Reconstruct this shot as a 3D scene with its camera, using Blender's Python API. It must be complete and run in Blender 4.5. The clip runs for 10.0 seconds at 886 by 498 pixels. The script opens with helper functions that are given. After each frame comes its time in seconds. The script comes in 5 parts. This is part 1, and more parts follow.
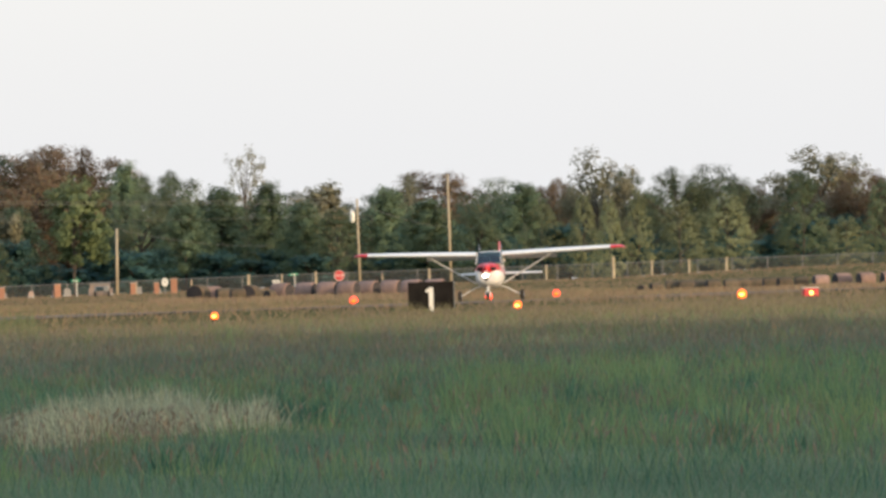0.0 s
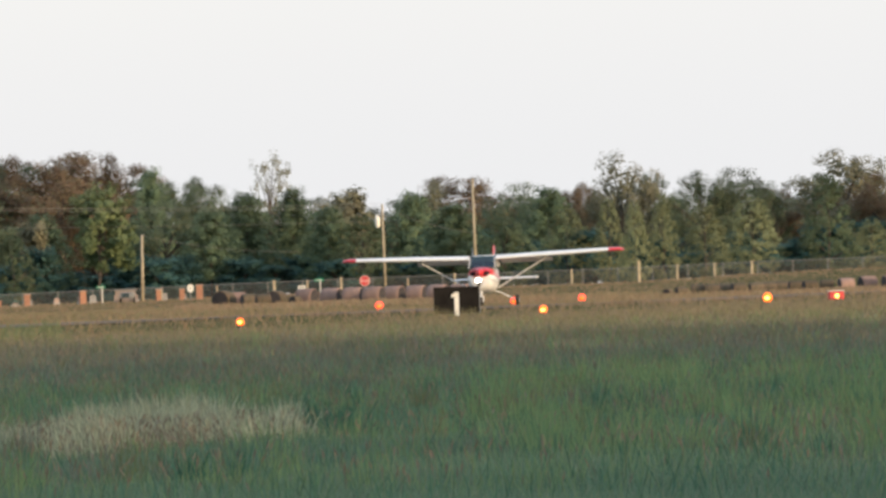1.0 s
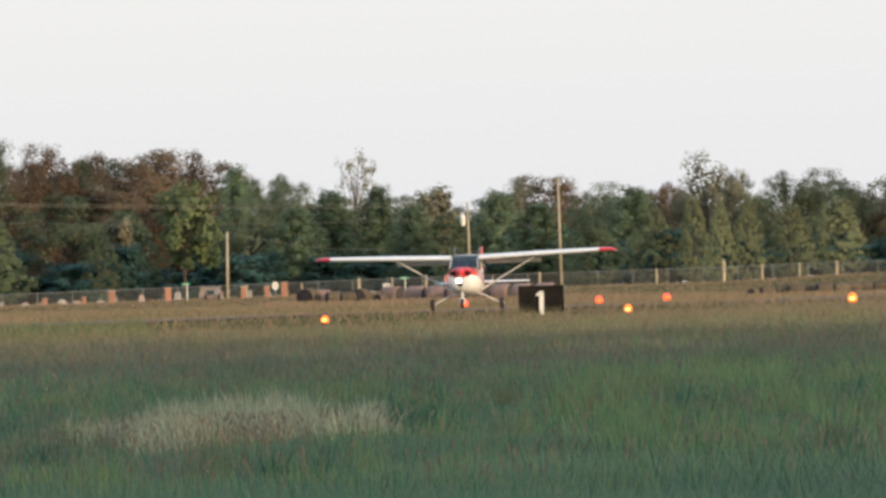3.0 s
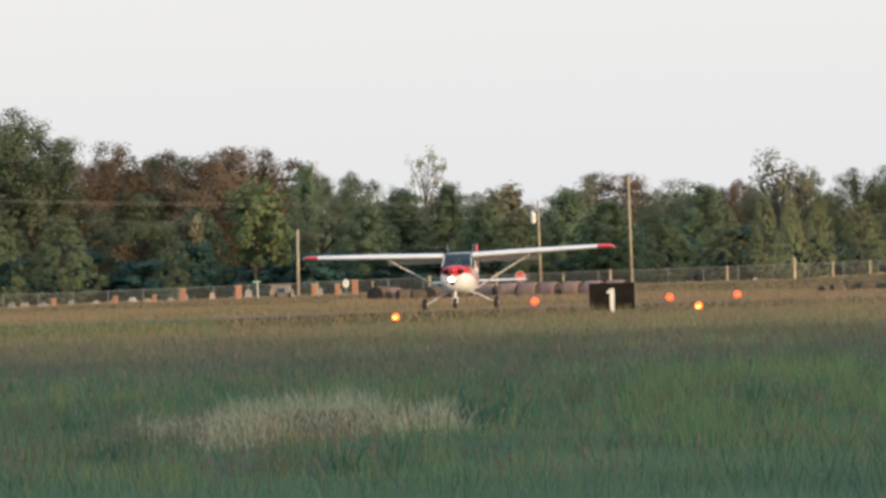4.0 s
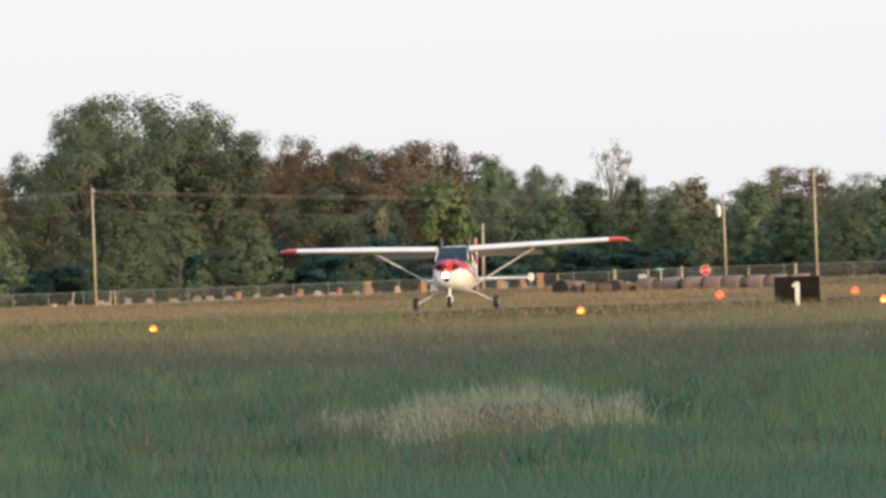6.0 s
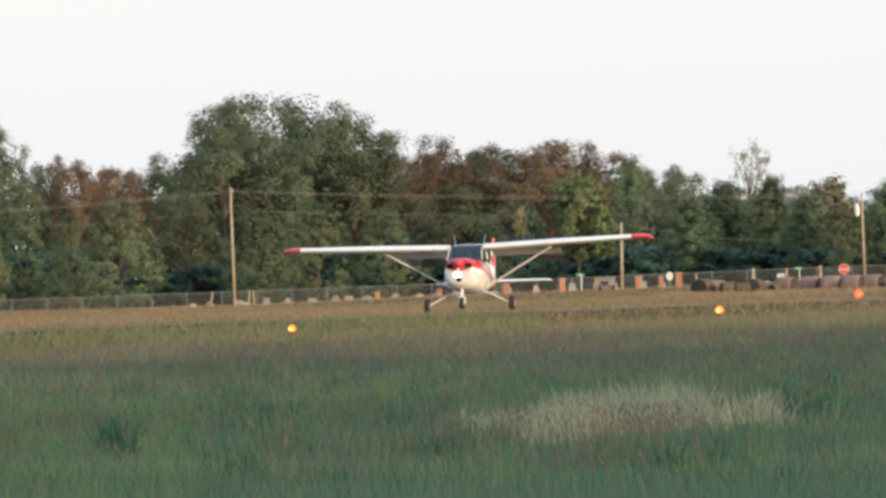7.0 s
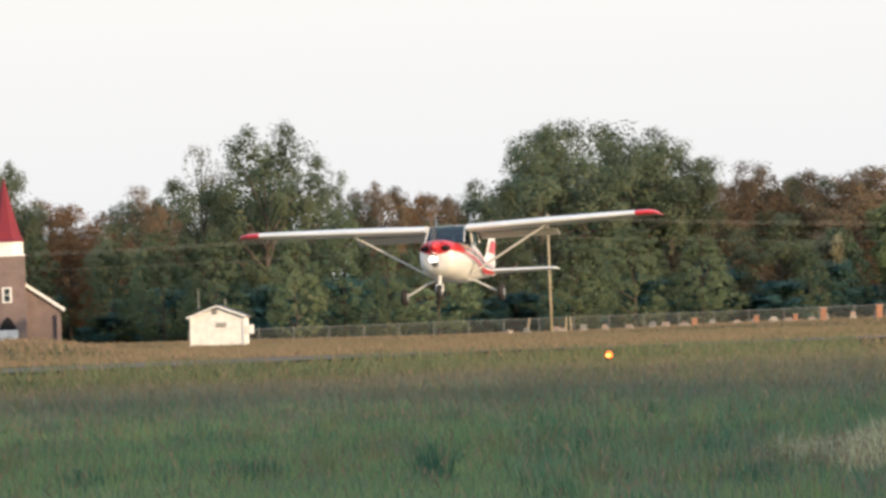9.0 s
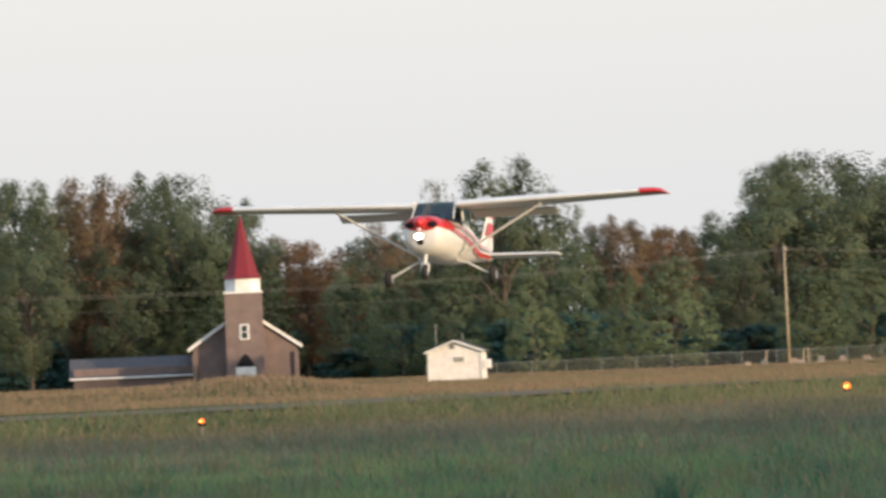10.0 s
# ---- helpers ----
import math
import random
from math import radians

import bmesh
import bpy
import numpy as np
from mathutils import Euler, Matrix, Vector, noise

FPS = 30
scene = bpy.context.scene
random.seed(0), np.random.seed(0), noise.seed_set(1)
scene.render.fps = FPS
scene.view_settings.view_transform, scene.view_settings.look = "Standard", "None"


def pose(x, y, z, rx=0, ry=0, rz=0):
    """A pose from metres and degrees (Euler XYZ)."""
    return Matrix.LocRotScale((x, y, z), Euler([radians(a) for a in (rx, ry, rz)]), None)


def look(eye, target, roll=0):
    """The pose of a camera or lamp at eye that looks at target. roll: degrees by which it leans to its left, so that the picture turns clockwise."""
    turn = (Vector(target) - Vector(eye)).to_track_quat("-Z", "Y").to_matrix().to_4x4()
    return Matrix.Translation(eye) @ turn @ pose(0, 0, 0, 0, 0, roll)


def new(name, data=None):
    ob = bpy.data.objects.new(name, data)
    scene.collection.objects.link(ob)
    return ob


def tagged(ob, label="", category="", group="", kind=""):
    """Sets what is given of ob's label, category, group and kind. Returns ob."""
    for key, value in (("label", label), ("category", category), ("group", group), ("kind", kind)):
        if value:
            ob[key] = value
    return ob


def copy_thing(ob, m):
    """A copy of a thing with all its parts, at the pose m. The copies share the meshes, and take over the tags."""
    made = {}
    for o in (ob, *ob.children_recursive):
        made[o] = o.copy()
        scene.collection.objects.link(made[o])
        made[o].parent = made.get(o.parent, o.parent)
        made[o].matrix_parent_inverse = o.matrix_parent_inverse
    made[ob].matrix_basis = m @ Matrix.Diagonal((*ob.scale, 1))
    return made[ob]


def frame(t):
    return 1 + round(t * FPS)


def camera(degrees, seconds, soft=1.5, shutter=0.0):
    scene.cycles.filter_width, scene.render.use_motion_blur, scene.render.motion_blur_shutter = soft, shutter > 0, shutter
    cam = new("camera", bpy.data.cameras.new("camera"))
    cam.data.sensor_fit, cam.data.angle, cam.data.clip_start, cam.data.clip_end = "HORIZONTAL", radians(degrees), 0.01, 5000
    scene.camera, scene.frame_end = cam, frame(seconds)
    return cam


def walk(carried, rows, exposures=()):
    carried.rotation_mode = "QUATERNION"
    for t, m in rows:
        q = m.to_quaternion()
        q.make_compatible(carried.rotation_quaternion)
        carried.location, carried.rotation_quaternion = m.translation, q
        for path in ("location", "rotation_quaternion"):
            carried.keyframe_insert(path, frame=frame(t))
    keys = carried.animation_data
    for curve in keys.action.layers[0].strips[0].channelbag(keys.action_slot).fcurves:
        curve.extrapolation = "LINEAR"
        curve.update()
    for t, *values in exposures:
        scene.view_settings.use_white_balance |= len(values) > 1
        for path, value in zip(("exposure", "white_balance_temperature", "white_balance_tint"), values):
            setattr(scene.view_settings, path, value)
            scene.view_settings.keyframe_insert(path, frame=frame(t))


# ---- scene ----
# ---- camera: a long lens on a tripod, panning left after the aircraft ----
cam = camera(4.177, 10.0, soft=3.0, shutter=0.15)
FOCAL = 21500.0          # width of 1568 units over the lens angle
EYE = 1.3
PATH = [    # seconds, turn to the left, tilt up, lean
    (0.0, 0.0000, 0.1572, 1.70),
    (0.5, 0.0195, 0.1666, 1.94),
    (1.0, 0.1203, 0.1840, 1.97),
    (1.5, 0.2135, 0.1769, 1.89),
    (2.0, 0.2886, 0.1732, 1.74),
    (2.5, 0.4032, 0.1852, 1.70),
    (2.7, 0.4474, 0.1834, 1.69),
    (3.8, 0.7772, 0.2177, 1.70),
    (4.0, 0.8539, 0.1881, 1.73),
    (4.5, 1.0500, 0.1510, 1.77),
    (5.0, 1.2680, 0.1444, 1.81),
    (5.2, 1.3662, 0.1460, 1.81),
    (6.3, 1.9039, 0.1979, 1.83),
    (6.5, 2.0448, 0.2018, 1.94),
    (7.0, 2.3814, 0.2016, 1.80),
    (7.5, 2.7402, 0.2350, 1.60),
    (8.0, 3.1331, 0.2839, 1.61),
    (8.5, 3.4760, 0.3340, 1.75),
    (9.0, 3.8774, 0.3732, 1.87),
    (9.5, 4.3375, 0.3889, 2.12),
    (9.7, 4.5093, 0.4368, 2.22),
    (9.8, 4.6249, 0.4781, 2.30),
    (10.0, 4.9990, 0.5741, 2.41),
]
walk(cam, [(t, pose(0, 0, EYE, 90 + pitch, roll, yaw)) for t, yaw, pitch, roll in PATH],
     exposures=[(0.0, 0.05), (2.5, 0.03), (4.0, -0.03), (4.5, 0.03), (5.0, 0.06), (6.5, 0.12), (7.5, 0.17), (8.0, 0.20), (8.5, 0.18), (9.0, 0.12), (9.5, 0.07), (10.0, -0.08)])

# ---- light: low evening sun from behind on the right, pale hazy sky ----
SUN_WAY = Vector((0.80, -0.60, 0.0)).normalized()
SUN_ELEV = radians(6.5)
to_sun = Vector((SUN_WAY.x * math.cos(SUN_ELEV), SUN_WAY.y * math.cos(SUN_ELEV), math.sin(SUN_ELEV)))
sun_data = bpy.data.lights.new("sun", "SUN")
sun_data.energy, sun_data.angle, sun_data.color = 4.5, radians(2.5), (1.0, 0.75, 0.50)
sun = new("sun", sun_data)
sun.matrix_world = look((60, -60, 40), Vector((60, -60, 40)) - to_sun)

world = bpy.data.worlds.new("evening_sky")
scene.world = world
world.use_nodes = True
wn, wl = world.node_tree.nodes, world.node_tree.links
wn.clear()
sky = wn.new("ShaderNodeTexSky")
sky.sky_type, sky.sun_disc = "NISHITA", False
sky.sun_elevation, sky.sun_rotation = SUN_ELEV, math.atan2(SUN_WAY.x, SUN_WAY.y)
sky.air_density, sky.dust_density = 1.0, 3.0
bg_sky = wn.new("ShaderNodeBackground")
bg_sky.inputs[1].default_value = 0.12
haze = wn.new("ShaderNodeBackground")     # bright veil of evening haze, pale low down and bluer overhead
haze.inputs[1].default_value = 1.0
up = wn.new("ShaderNodeTexCoord")
split = wn.new("ShaderNodeSeparateXYZ")
veil = wn.new("ShaderNodeValToRGB")
veil.color_ramp.elements[0].position, veil.color_ramp.elements[0].color = 0.0, (0.785, 0.795, 0.825, 1)
veil.color_ramp.elements[1].position, veil.color_ramp.elements[1].color = 0.75, (0.58, 0.76, 1.05, 1)
mid_veil = veil.color_ramp.elements.new(0.10)
mid_veil.color = (0.79, 0.805, 0.815, 1)
wl.new(up.outputs["Generated"], split.inputs[0])
wl.new(split.outputs["Z"], veil.inputs[0])
wl.new(veil.outputs[0], haze.inputs[0])
both = wn.new("ShaderNodeAddShader")
wout = wn.new("ShaderNodeOutputWorld")
wl.new(sky.outputs[0], bg_sky.inputs[0])
wl.new(bg_sky.outputs[0], both.inputs[0])
wl.new(haze.outputs[0], both.inputs[1])
wl.new(both.outputs[0], wout.inputs[0])


# ---- materials ----
def material(name, a, b=None, scale=3.0, rough=0.8, metal=0.0, bump=0.0, bump_scale=30.0, island=0.0, obj=0.0, c=None, emit=0.0, translucent=0.0, spec=0.3):
    """Two colours mixed by noise at two scales, with per-island and per-object variation."""
    m = bpy.data.materials.new(name)
    m.use_nodes = True
    n, l = m.node_tree.nodes, m.node_tree.links
    p = n["Principled BSDF"]
    p.inputs["Roughness"].default_value, p.inputs["Metallic"].default_value = rough, metal
    p.inputs["Specular IOR Level"].default_value = spec
    b = b or tuple(v * 0.8 for v in a)
    geo = n.new("ShaderNodeTexCoord")
    tex = n.new("ShaderNodeTexNoise")
    tex.inputs["Scale"].default_value, tex.inputs["Detail"].default_value = scale, 6
    l.new(geo.outputs["Object"], tex.inputs["Vector"])
    mix = n.new("ShaderNodeMix")
    mix.data_type = "RGBA"
    mix.inputs[6].default_value, mix.inputs[7].default_value = (*a, 1), (*b, 1)
    ramp = n.new("ShaderNodeMapRange")
    ramp.inputs[1].default_value, ramp.inputs[2].default_value = 0.35, 0.65
    l.new(tex.outputs[0], ramp.inputs[0])
    l.new(ramp.outputs[0], mix.inputs[0])
    out = mix.outputs[2]
    if island or obj:
        g = n.new("ShaderNodeNewGeometry")
        o = n.new("ShaderNodeObjectInfo")
        for source, amount in ((g.outputs["Random Per Island"], island), (o.outputs["Random"], obj)):
            if not amount:
                continue
            if c and amount == (island or obj):
                mc = n.new("ShaderNodeMix")
                mc.data_type = "RGBA"
                mr = n.new("ShaderNodeMapRange")
                mr.inputs[1].default_value, mr.inputs[2].default_value, mr.inputs[4].default_value = 0.45, 1.0, 0.9
                l.new(source, mr.inputs[0])
                l.new(mr.outputs[0], mc.inputs[0])
                l.new(out, mc.inputs[6])
                mc.inputs[7].default_value = (*c, 1)
                out = mc.outputs[2]
            hsv = n.new("ShaderNodeHueSaturation")
            vr = n.new("ShaderNodeMapRange")
            vr.inputs[3].default_value, vr.inputs[4].default_value = 1 - amount, 1 + amount
            l.new(source, vr.inputs[0])
            l.new(vr.outputs[0], hsv.inputs["Value"])
            l.new(out, hsv.inputs["Color"])
            out = hsv.outputs[0]
    l.new(out, p.inputs["Base Color"])
    if emit:
        p.inputs["Emission Color"].default_value, p.inputs["Emission Strength"].default_value = (*a, 1), emit
    if bump:
        bt = n.new("ShaderNodeTexNoise")
        bt.inputs["Scale"].default_value = bump_scale
        l.new(geo.outputs["Object"], bt.inputs["Vector"])
        bn = n.new("ShaderNodeBump")
        bn.inputs["Strength"].default_value, bn.inputs["Distance"].default_value = bump, 0.03
        l.new(bt.outputs[0], bn.inputs["Height"])
        l.new(bn.outputs[0], p.inputs["Normal"])
    if translucent:
        tr = n.new("ShaderNodeBsdfTranslucent")
        l.new(out, tr.inputs[0])
        ms = n.new("ShaderNodeMixShader")
        ms.inputs[0].default_value = translucent
        l.new(p.outputs[0], ms.inputs[1])
        l.new(tr.outputs[0], ms.inputs[2])
        l.new(ms.outputs[0], n["Material Output"].inputs[0])
    return m


GROUND = material("meadow_turf", (0.060, 0.072, 0.030), (0.11, 0.095, 0.045), scale=0.06, rough=1.0, bump=0.6, bump_scale=1.2, spec=0.0)
GRASS_NEAR = material("green_meadow_grass", (0.082, 0.188, 0.123), (0.144, 0.241, 0.145), scale=1.3, rough=0.8, island=0.12, c=(0.140, 0.178, 0.115), translucent=0.3, spec=0.1)
GRASS_MID = material("ripening_meadow_grass", (0.170, 0.176, 0.084), (0.218, 0.186, 0.101), scale=0.5, rough=0.85, island=0.15, c=(0.165, 0.125, 0.08), translucent=0.3, spec=0.1)
GRASS_FAR = material("dry_brown_grass", (0.221, 0.184, 0.110), (0.282, 0.210, 0.140), scale=0.05, rough=0.9, island=0.16, c=(0.22, 0.13, 0.085), translucent=0.25, spec=0.1)
GRASS_LIGHT = material("yellow_green_grass", (0.140, 0.235, 0.110), (0.195, 0.255, 0.115), scale=1.0, rough=0.8, island=0.12, translucent=0.3, spec=0.1)
SEED = material("purple_brown_seed_heads", (0.175, 0.145, 0.105), (0.21, 0.165, 0.115), scale=0.4, rough=0.9, island=0.18, translucent=0.2, spec=0.1)
GRASS_OLIVE = material("olive_ripening_grass", (0.126, 0.162, 0.084), (0.162, 0.171, 0.085), scale=1.0, rough=0.85, island=0.12, translucent=0.3, spec=0.1)
GRASS_DUSK = material("greyish_seeding_grass", (0.130, 0.155, 0.122), (0.165, 0.165, 0.130), scale=1.0, rough=0.9, island=0.14, translucent=0.25, spec=0.1)
GRASS_BROWN = material("purple_brown_grass", (0.165, 0.135, 0.100), (0.190, 0.160, 0.105), scale=0.6, rough=0.9, island=0.14, translucent=0.25, spec=0.1)
GRASS_PALE = material("pale_grey_green_grass", (0.145, 0.200, 0.145), (0.175, 0.215, 0.150), scale=1.0, rough=0.85, island=0.12, translucent=0.3, spec=0.1)
STRAW = material("pale_straw_plumes", (0.371, 0.384, 0.256), (0.292, 0.302, 0.195), scale=0.6, rough=0.9, island=0.3, translucent=0.3, spec=0.1)
WEED = material("dark_weed_leaves", (0.045, 0.122, 0.080), (0.075, 0.142, 0.086), scale=1.0, rough=0.8, island=0.3, translucent=0.2, spec=0.1)
ASPHALT = material("worn_asphalt", (0.160, 0.140, 0.110), (0.193, 0.160, 0.120), scale=0.3, rough=1.0, bump=0.2, bump_scale=20, spec=0.0)
BARK = material("grey_brown_bark", (0.065, 0.052, 0.042), (0.11, 0.09, 0.07), scale=2.0, rough=0.95, bump=0.5, bump_scale=6)
LEAF_DARK = material("dark_oak_leaves", (0.093, 0.133, 0.082), (0.133, 0.157, 0.087), scale=0.25, rough=0.75, island=0.08, obj=0.24, c=(0.130, 0.122, 0.072), translucent=0.35, spec=0.1)
LEAF_CEDAR = material("cedar_needles", (0.115, 0.169, 0.095), (0.158, 0.192, 0.100), scale=0.4, rough=0.85, island=0.08, obj=0.24, c=(0.130, 0.122, 0.072), translucent=0.30, spec=0.1)
# lighter copy of the cedar colour: bright haze and sun on the right, painted in
LEAF_HAZED = material("haze_lightened_cedar_needles", (0.189, 0.213, 0.116), (0.234, 0.239, 0.123), scale=0.4, rough=0.85, island=0.08, obj=0.2, translucent=0.3, spec=0.1)
LEAF_PINE = material("pine_needles", (0.109, 0.162, 0.095), (0.153, 0.188, 0.105), scale=0.4, rough=0.85, island=0.09, obj=0.24, translucent=0.25, spec=0.1)
# shade and bluish haze between the trees, put into a dark teal leaf colour
LEAF_SHADE = material("undergrowth_shade_teal", (0.053, 0.114, 0.102), (0.072, 0.132, 0.106), scale=0.4, rough=0.85, island=0.25, obj=0.25, translucent=0.30, spec=0.1)
LEAF_LIGHT = material("yellow_green_leaves", (0.163, 0.215, 0.098), (0.210, 0.239, 0.120), scale=0.4, rough=0.7, island=0.09, obj=0.24, translucent=0.35, spec=0.1)
LEAF_BROWN = material("turning_brown_leaves", (0.134, 0.097, 0.061), (0.192, 0.107, 0.066), scale=0.25, rough=0.8, island=0.08, obj=0.24, c=(0.130, 0.122, 0.072), translucent=0.35, spec=0.1)
LEAF_ORANGE = material("orange_autumn_leaves", (0.238, 0.128, 0.066), (0.288, 0.149, 0.073), scale=0.3, rough=0.8, island=0.08, obj=0.24, c=(0.130, 0.122, 0.072), translucent=0.35, spec=0.1)
LEAF_PALE = material("pale_brush_leaves", (0.195, 0.196, 0.118), (0.257, 0.227, 0.158), scale=0.4, rough=0.9, island=0.09, obj=0.24, translucent=0.35, spec=0.1)
WHITE = material("aircraft_white_paint", (0.70, 0.69, 0.65), (0.63, 0.62, 0.585), scale=1.5, rough=0.28, spec=0.5)
RED = material("aircraft_red_paint", (0.55, 0.025, 0.03), (0.45, 0.02, 0.025), scale=1.5, rough=0.28, spec=0.5)
NAVY = material("dark_trim_stripe", (0.035, 0.035, 0.05), rough=0.3, spec=0.5)
BLACK = material("black_inlet", (0.012, 0.012, 0.014), rough=0.9)
RUBBER = material("black_rubber", (0.022, 0.021, 0.02), (0.04, 0.036, 0.032), scale=8, rough=0.9)
METAL = material("brushed_alloy", (0.55, 0.55, 0.56), (0.42, 0.42, 0.43), scale=10, rough=0.4, metal=0.9)
GALV = material("galvanised_steel", (0.240, 0.240, 0.224), (0.176, 0.176, 0.168), scale=6, rough=0.6, metal=0.3)
POLE_WOOD = material("weathered_pole_wood", (0.40, 0.335, 0.225), (0.30, 0.245, 0.165), scale=3, rough=0.95, bump=0.3, bump_scale=12)
CABLE = material("weathered_aluminium_cable", (0.26, 0.25, 0.23), rough=0.6)
SIGN_BLACK = material("black_sign_face", (0.010, 0.009, 0.008), (0.018, 0.016, 0.014), scale=3, rough=1.0, spec=0.05)
SIGN_WHITE = material("white_sign_paint", (0.72, 0.70, 0.62), (0.60, 0.58, 0.50), scale=4, rough=0.6)
SIGN_RED = material("red_sign_face", (0.55, 0.05, 0.05), (0.45, 0.05, 0.05), scale=4, rough=0.5)
SIGN_GREEN = material("green_sign_face", (0.02, 0.28, 0.15), rough=0.5)
AMBER = material("amber_runway_lamp", (1.0, 0.17, 0.012), rough=0.3, emit=1.7)
REDLAMP = material("red_runway_lamp", (1.0, 0.07, 0.03), rough=0.3, emit=2.2)
LAMPHOT = material("burning_landing_lamp", (1.0, 0.93, 0.80), rough=0.2, emit=14.0)
HOT_AMBER = material("lamp_filament", (1.0, 0.50, 0.11), rough=0.2, emit=4.5)
BRICK = material("brown_church_brick", (0.165, 0.125, 0.115), (0.21, 0.155, 0.14), scale=1.5, rough=0.9, bump=0.3, bump_scale=9)
PILLAR = material("orange_pillar_brick", (0.30, 0.145, 0.088), (0.36, 0.19, 0.12), scale=4, rough=0.9, bump=0.3, bump_scale=9)
STEEPLE = material("dull_red_steeple_metal", (0.19, 0.018, 0.026), (0.15, 0.016, 0.024), scale=1.0, rough=0.5)
TRIM = material("white_trim_paint", (0.78, 0.77, 0.74), (0.66, 0.65, 0.62), scale=2, rough=0.6)
SHINGLE = material("grey_shingles", (0.072, 0.068, 0.072), (0.105, 0.098, 0.10), scale=5, rough=0.95, bump=0.5, bump_scale=10)
SHED_WALL = material("white_shed_boards", (0.80, 0.77, 0.72), (0.70, 0.65, 0.60), scale=2.5, rough=0.7, bump=0.2, bump_scale=14)
STONE = material("pinkish_gravestone", (0.26, 0.185, 0.145), (0.32, 0.25, 0.20), scale=3, rough=0.8, obj=0.25)
GREYSTONE = material("grey_gravestone", (0.24, 0.23, 0.21), (0.32, 0.30, 0.27), scale=3, rough=0.8, obj=0.25)
HAY = material("weathered_hay", (0.266, 0.172, 0.132), (0.212, 0.140, 0.113), scale=4, rough=1.0, bump=0.8, bump_scale=14, obj=0.2)
HAY_OLD = material("mouldered_dark_hay", (0.075, 0.065, 0.04), (0.12, 0.085, 0.055), scale=3, rough=1.0, bump=0.8, bump_scale=14, obj=0.25)
# near-black: shaded sides and gaps of the bales, put into the end colour
HAY_END = material("shaded_hay_end", (0.030, 0.028, 0.030), (0.050, 0.042, 0.038), scale=4, rough=1.0, bump=0.8, bump_scale=14, obj=0.2)
GLASS_DARK = material("dark_window_glass", (0.03, 0.05, 0.055), (0.02, 0.03, 0.035), scale=1, rough=0.08, spec=0.6)


def glass_material(name, tint, amount):
    """Tinted pane: clear seen through, with real gloss."""
    m = bpy.data.materials.new(name)
    m.use_nodes = True
    n, l = m.node_tree.nodes, m.node_tree.links
    n.remove(n["Principled BSDF"])
    tr, gl, ms = n.new("ShaderNodeBsdfTransparent"), n.new("ShaderNodeBsdfGlossy"), n.new("ShaderNodeMixShader")
    tr.inputs[0].default_value = (*tint, 1)
    gl.inputs["Roughness"].default_value = 0.05
    ms.inputs[0].default_value = amount
    l.new(tr.outputs[0], ms.inputs[1])
    l.new(gl.outputs[0], ms.inputs[2])
    l.new(ms.outputs[0], n["Material Output"].inputs[0])
    return m


CABIN_GLASS = glass_material("tinted_cabin_glass", (0.13, 0.27, 0.30), 0.09)


def wire_material(name, colour, cover):
    """Woven wire too fine to resolve: thin wires over see-through gaps."""
    m = bpy.data.materials.new(name)
    m.use_nodes = True
    n, l = m.node_tree.nodes, m.node_tree.links
    p = n["Principled BSDF"]
    p.inputs["Base Color"].default_value, p.inputs["Roughness"].default_value = (*colour, 1), 0.6
    tr, ms = n.new("ShaderNodeBsdfTransparent"), n.new("ShaderNodeMixShader")
    tex = n.new("ShaderNodeTexNoise")
    tex.inputs["Scale"].default_value = 1.4
    mr = n.new("ShaderNodeMapRange")
    mr.inputs[3].default_value, mr.inputs[4].default_value = cover * 0.6, cover * 1.4
    l.new(tex.outputs[0], mr.inputs[0])
    l.new(mr.outputs[0], ms.inputs[0])
    l.new(tr.outputs[0], ms.inputs[1])
    l.new(p.outputs[0], ms.inputs[2])
    l.new(ms.outputs[0], n["Material Output"].inputs[0])
    return m


PROP_GREY = wire_material("spinning_propeller_grey", (0.12, 0.12, 0.12), 0.16)
WIRE_MESH = wire_material("chain_link_wire", (0.30, 0.30, 0.28), 0.09)


# ---- mesh helpers ----
def link(name, me, mat, parent=None, label=""):
    ob = new(name, me)
    if mat and not me.materials:
        me.materials.append(mat)
    if parent:
        ob.parent = parent
    if label:
        ob["label"] = label
    return ob


def part(name, bm, mat, parent=None, label="", smooth=False):
    me = bpy.data.meshes.new(name)
    bm.normal_update()
    bm.to_mesh(me)
    bm.free()
    if smooth:
        me.polygons.foreach_set("use_smooth", [True] * len(me.polygons))
    return link(name, me, mat, parent, label)


def raw(name, verts, faces, mat, smooth=False):
    """A mesh from arrays of vertices and of quads or triangles."""
    verts, faces = np.asarray(verts, np.float32), np.asarray(faces, np.int32)
    me = bpy.data.meshes.new(name)
    k = faces.shape[1]
    me.vertices.add(len(verts))
    me.vertices.foreach_set("co", verts.ravel())
    me.loops.add(faces.size)
    me.loops.foreach_set("vertex_index", faces.ravel())
    me.polygons.add(len(faces))
    me.polygons.foreach_set("loop_start", np.arange(0, faces.size, k, dtype=np.int32))
    if smooth:
        me.polygons.foreach_set("use_smooth", np.ones(len(faces), bool))
    me.update(calc_edges=True)
    me.materials.append(mat)
    return me


def empty(name, m):
    ob = new(name)
    ob.empty_display_size = 0.2
    ob.matrix_basis = m
    return ob


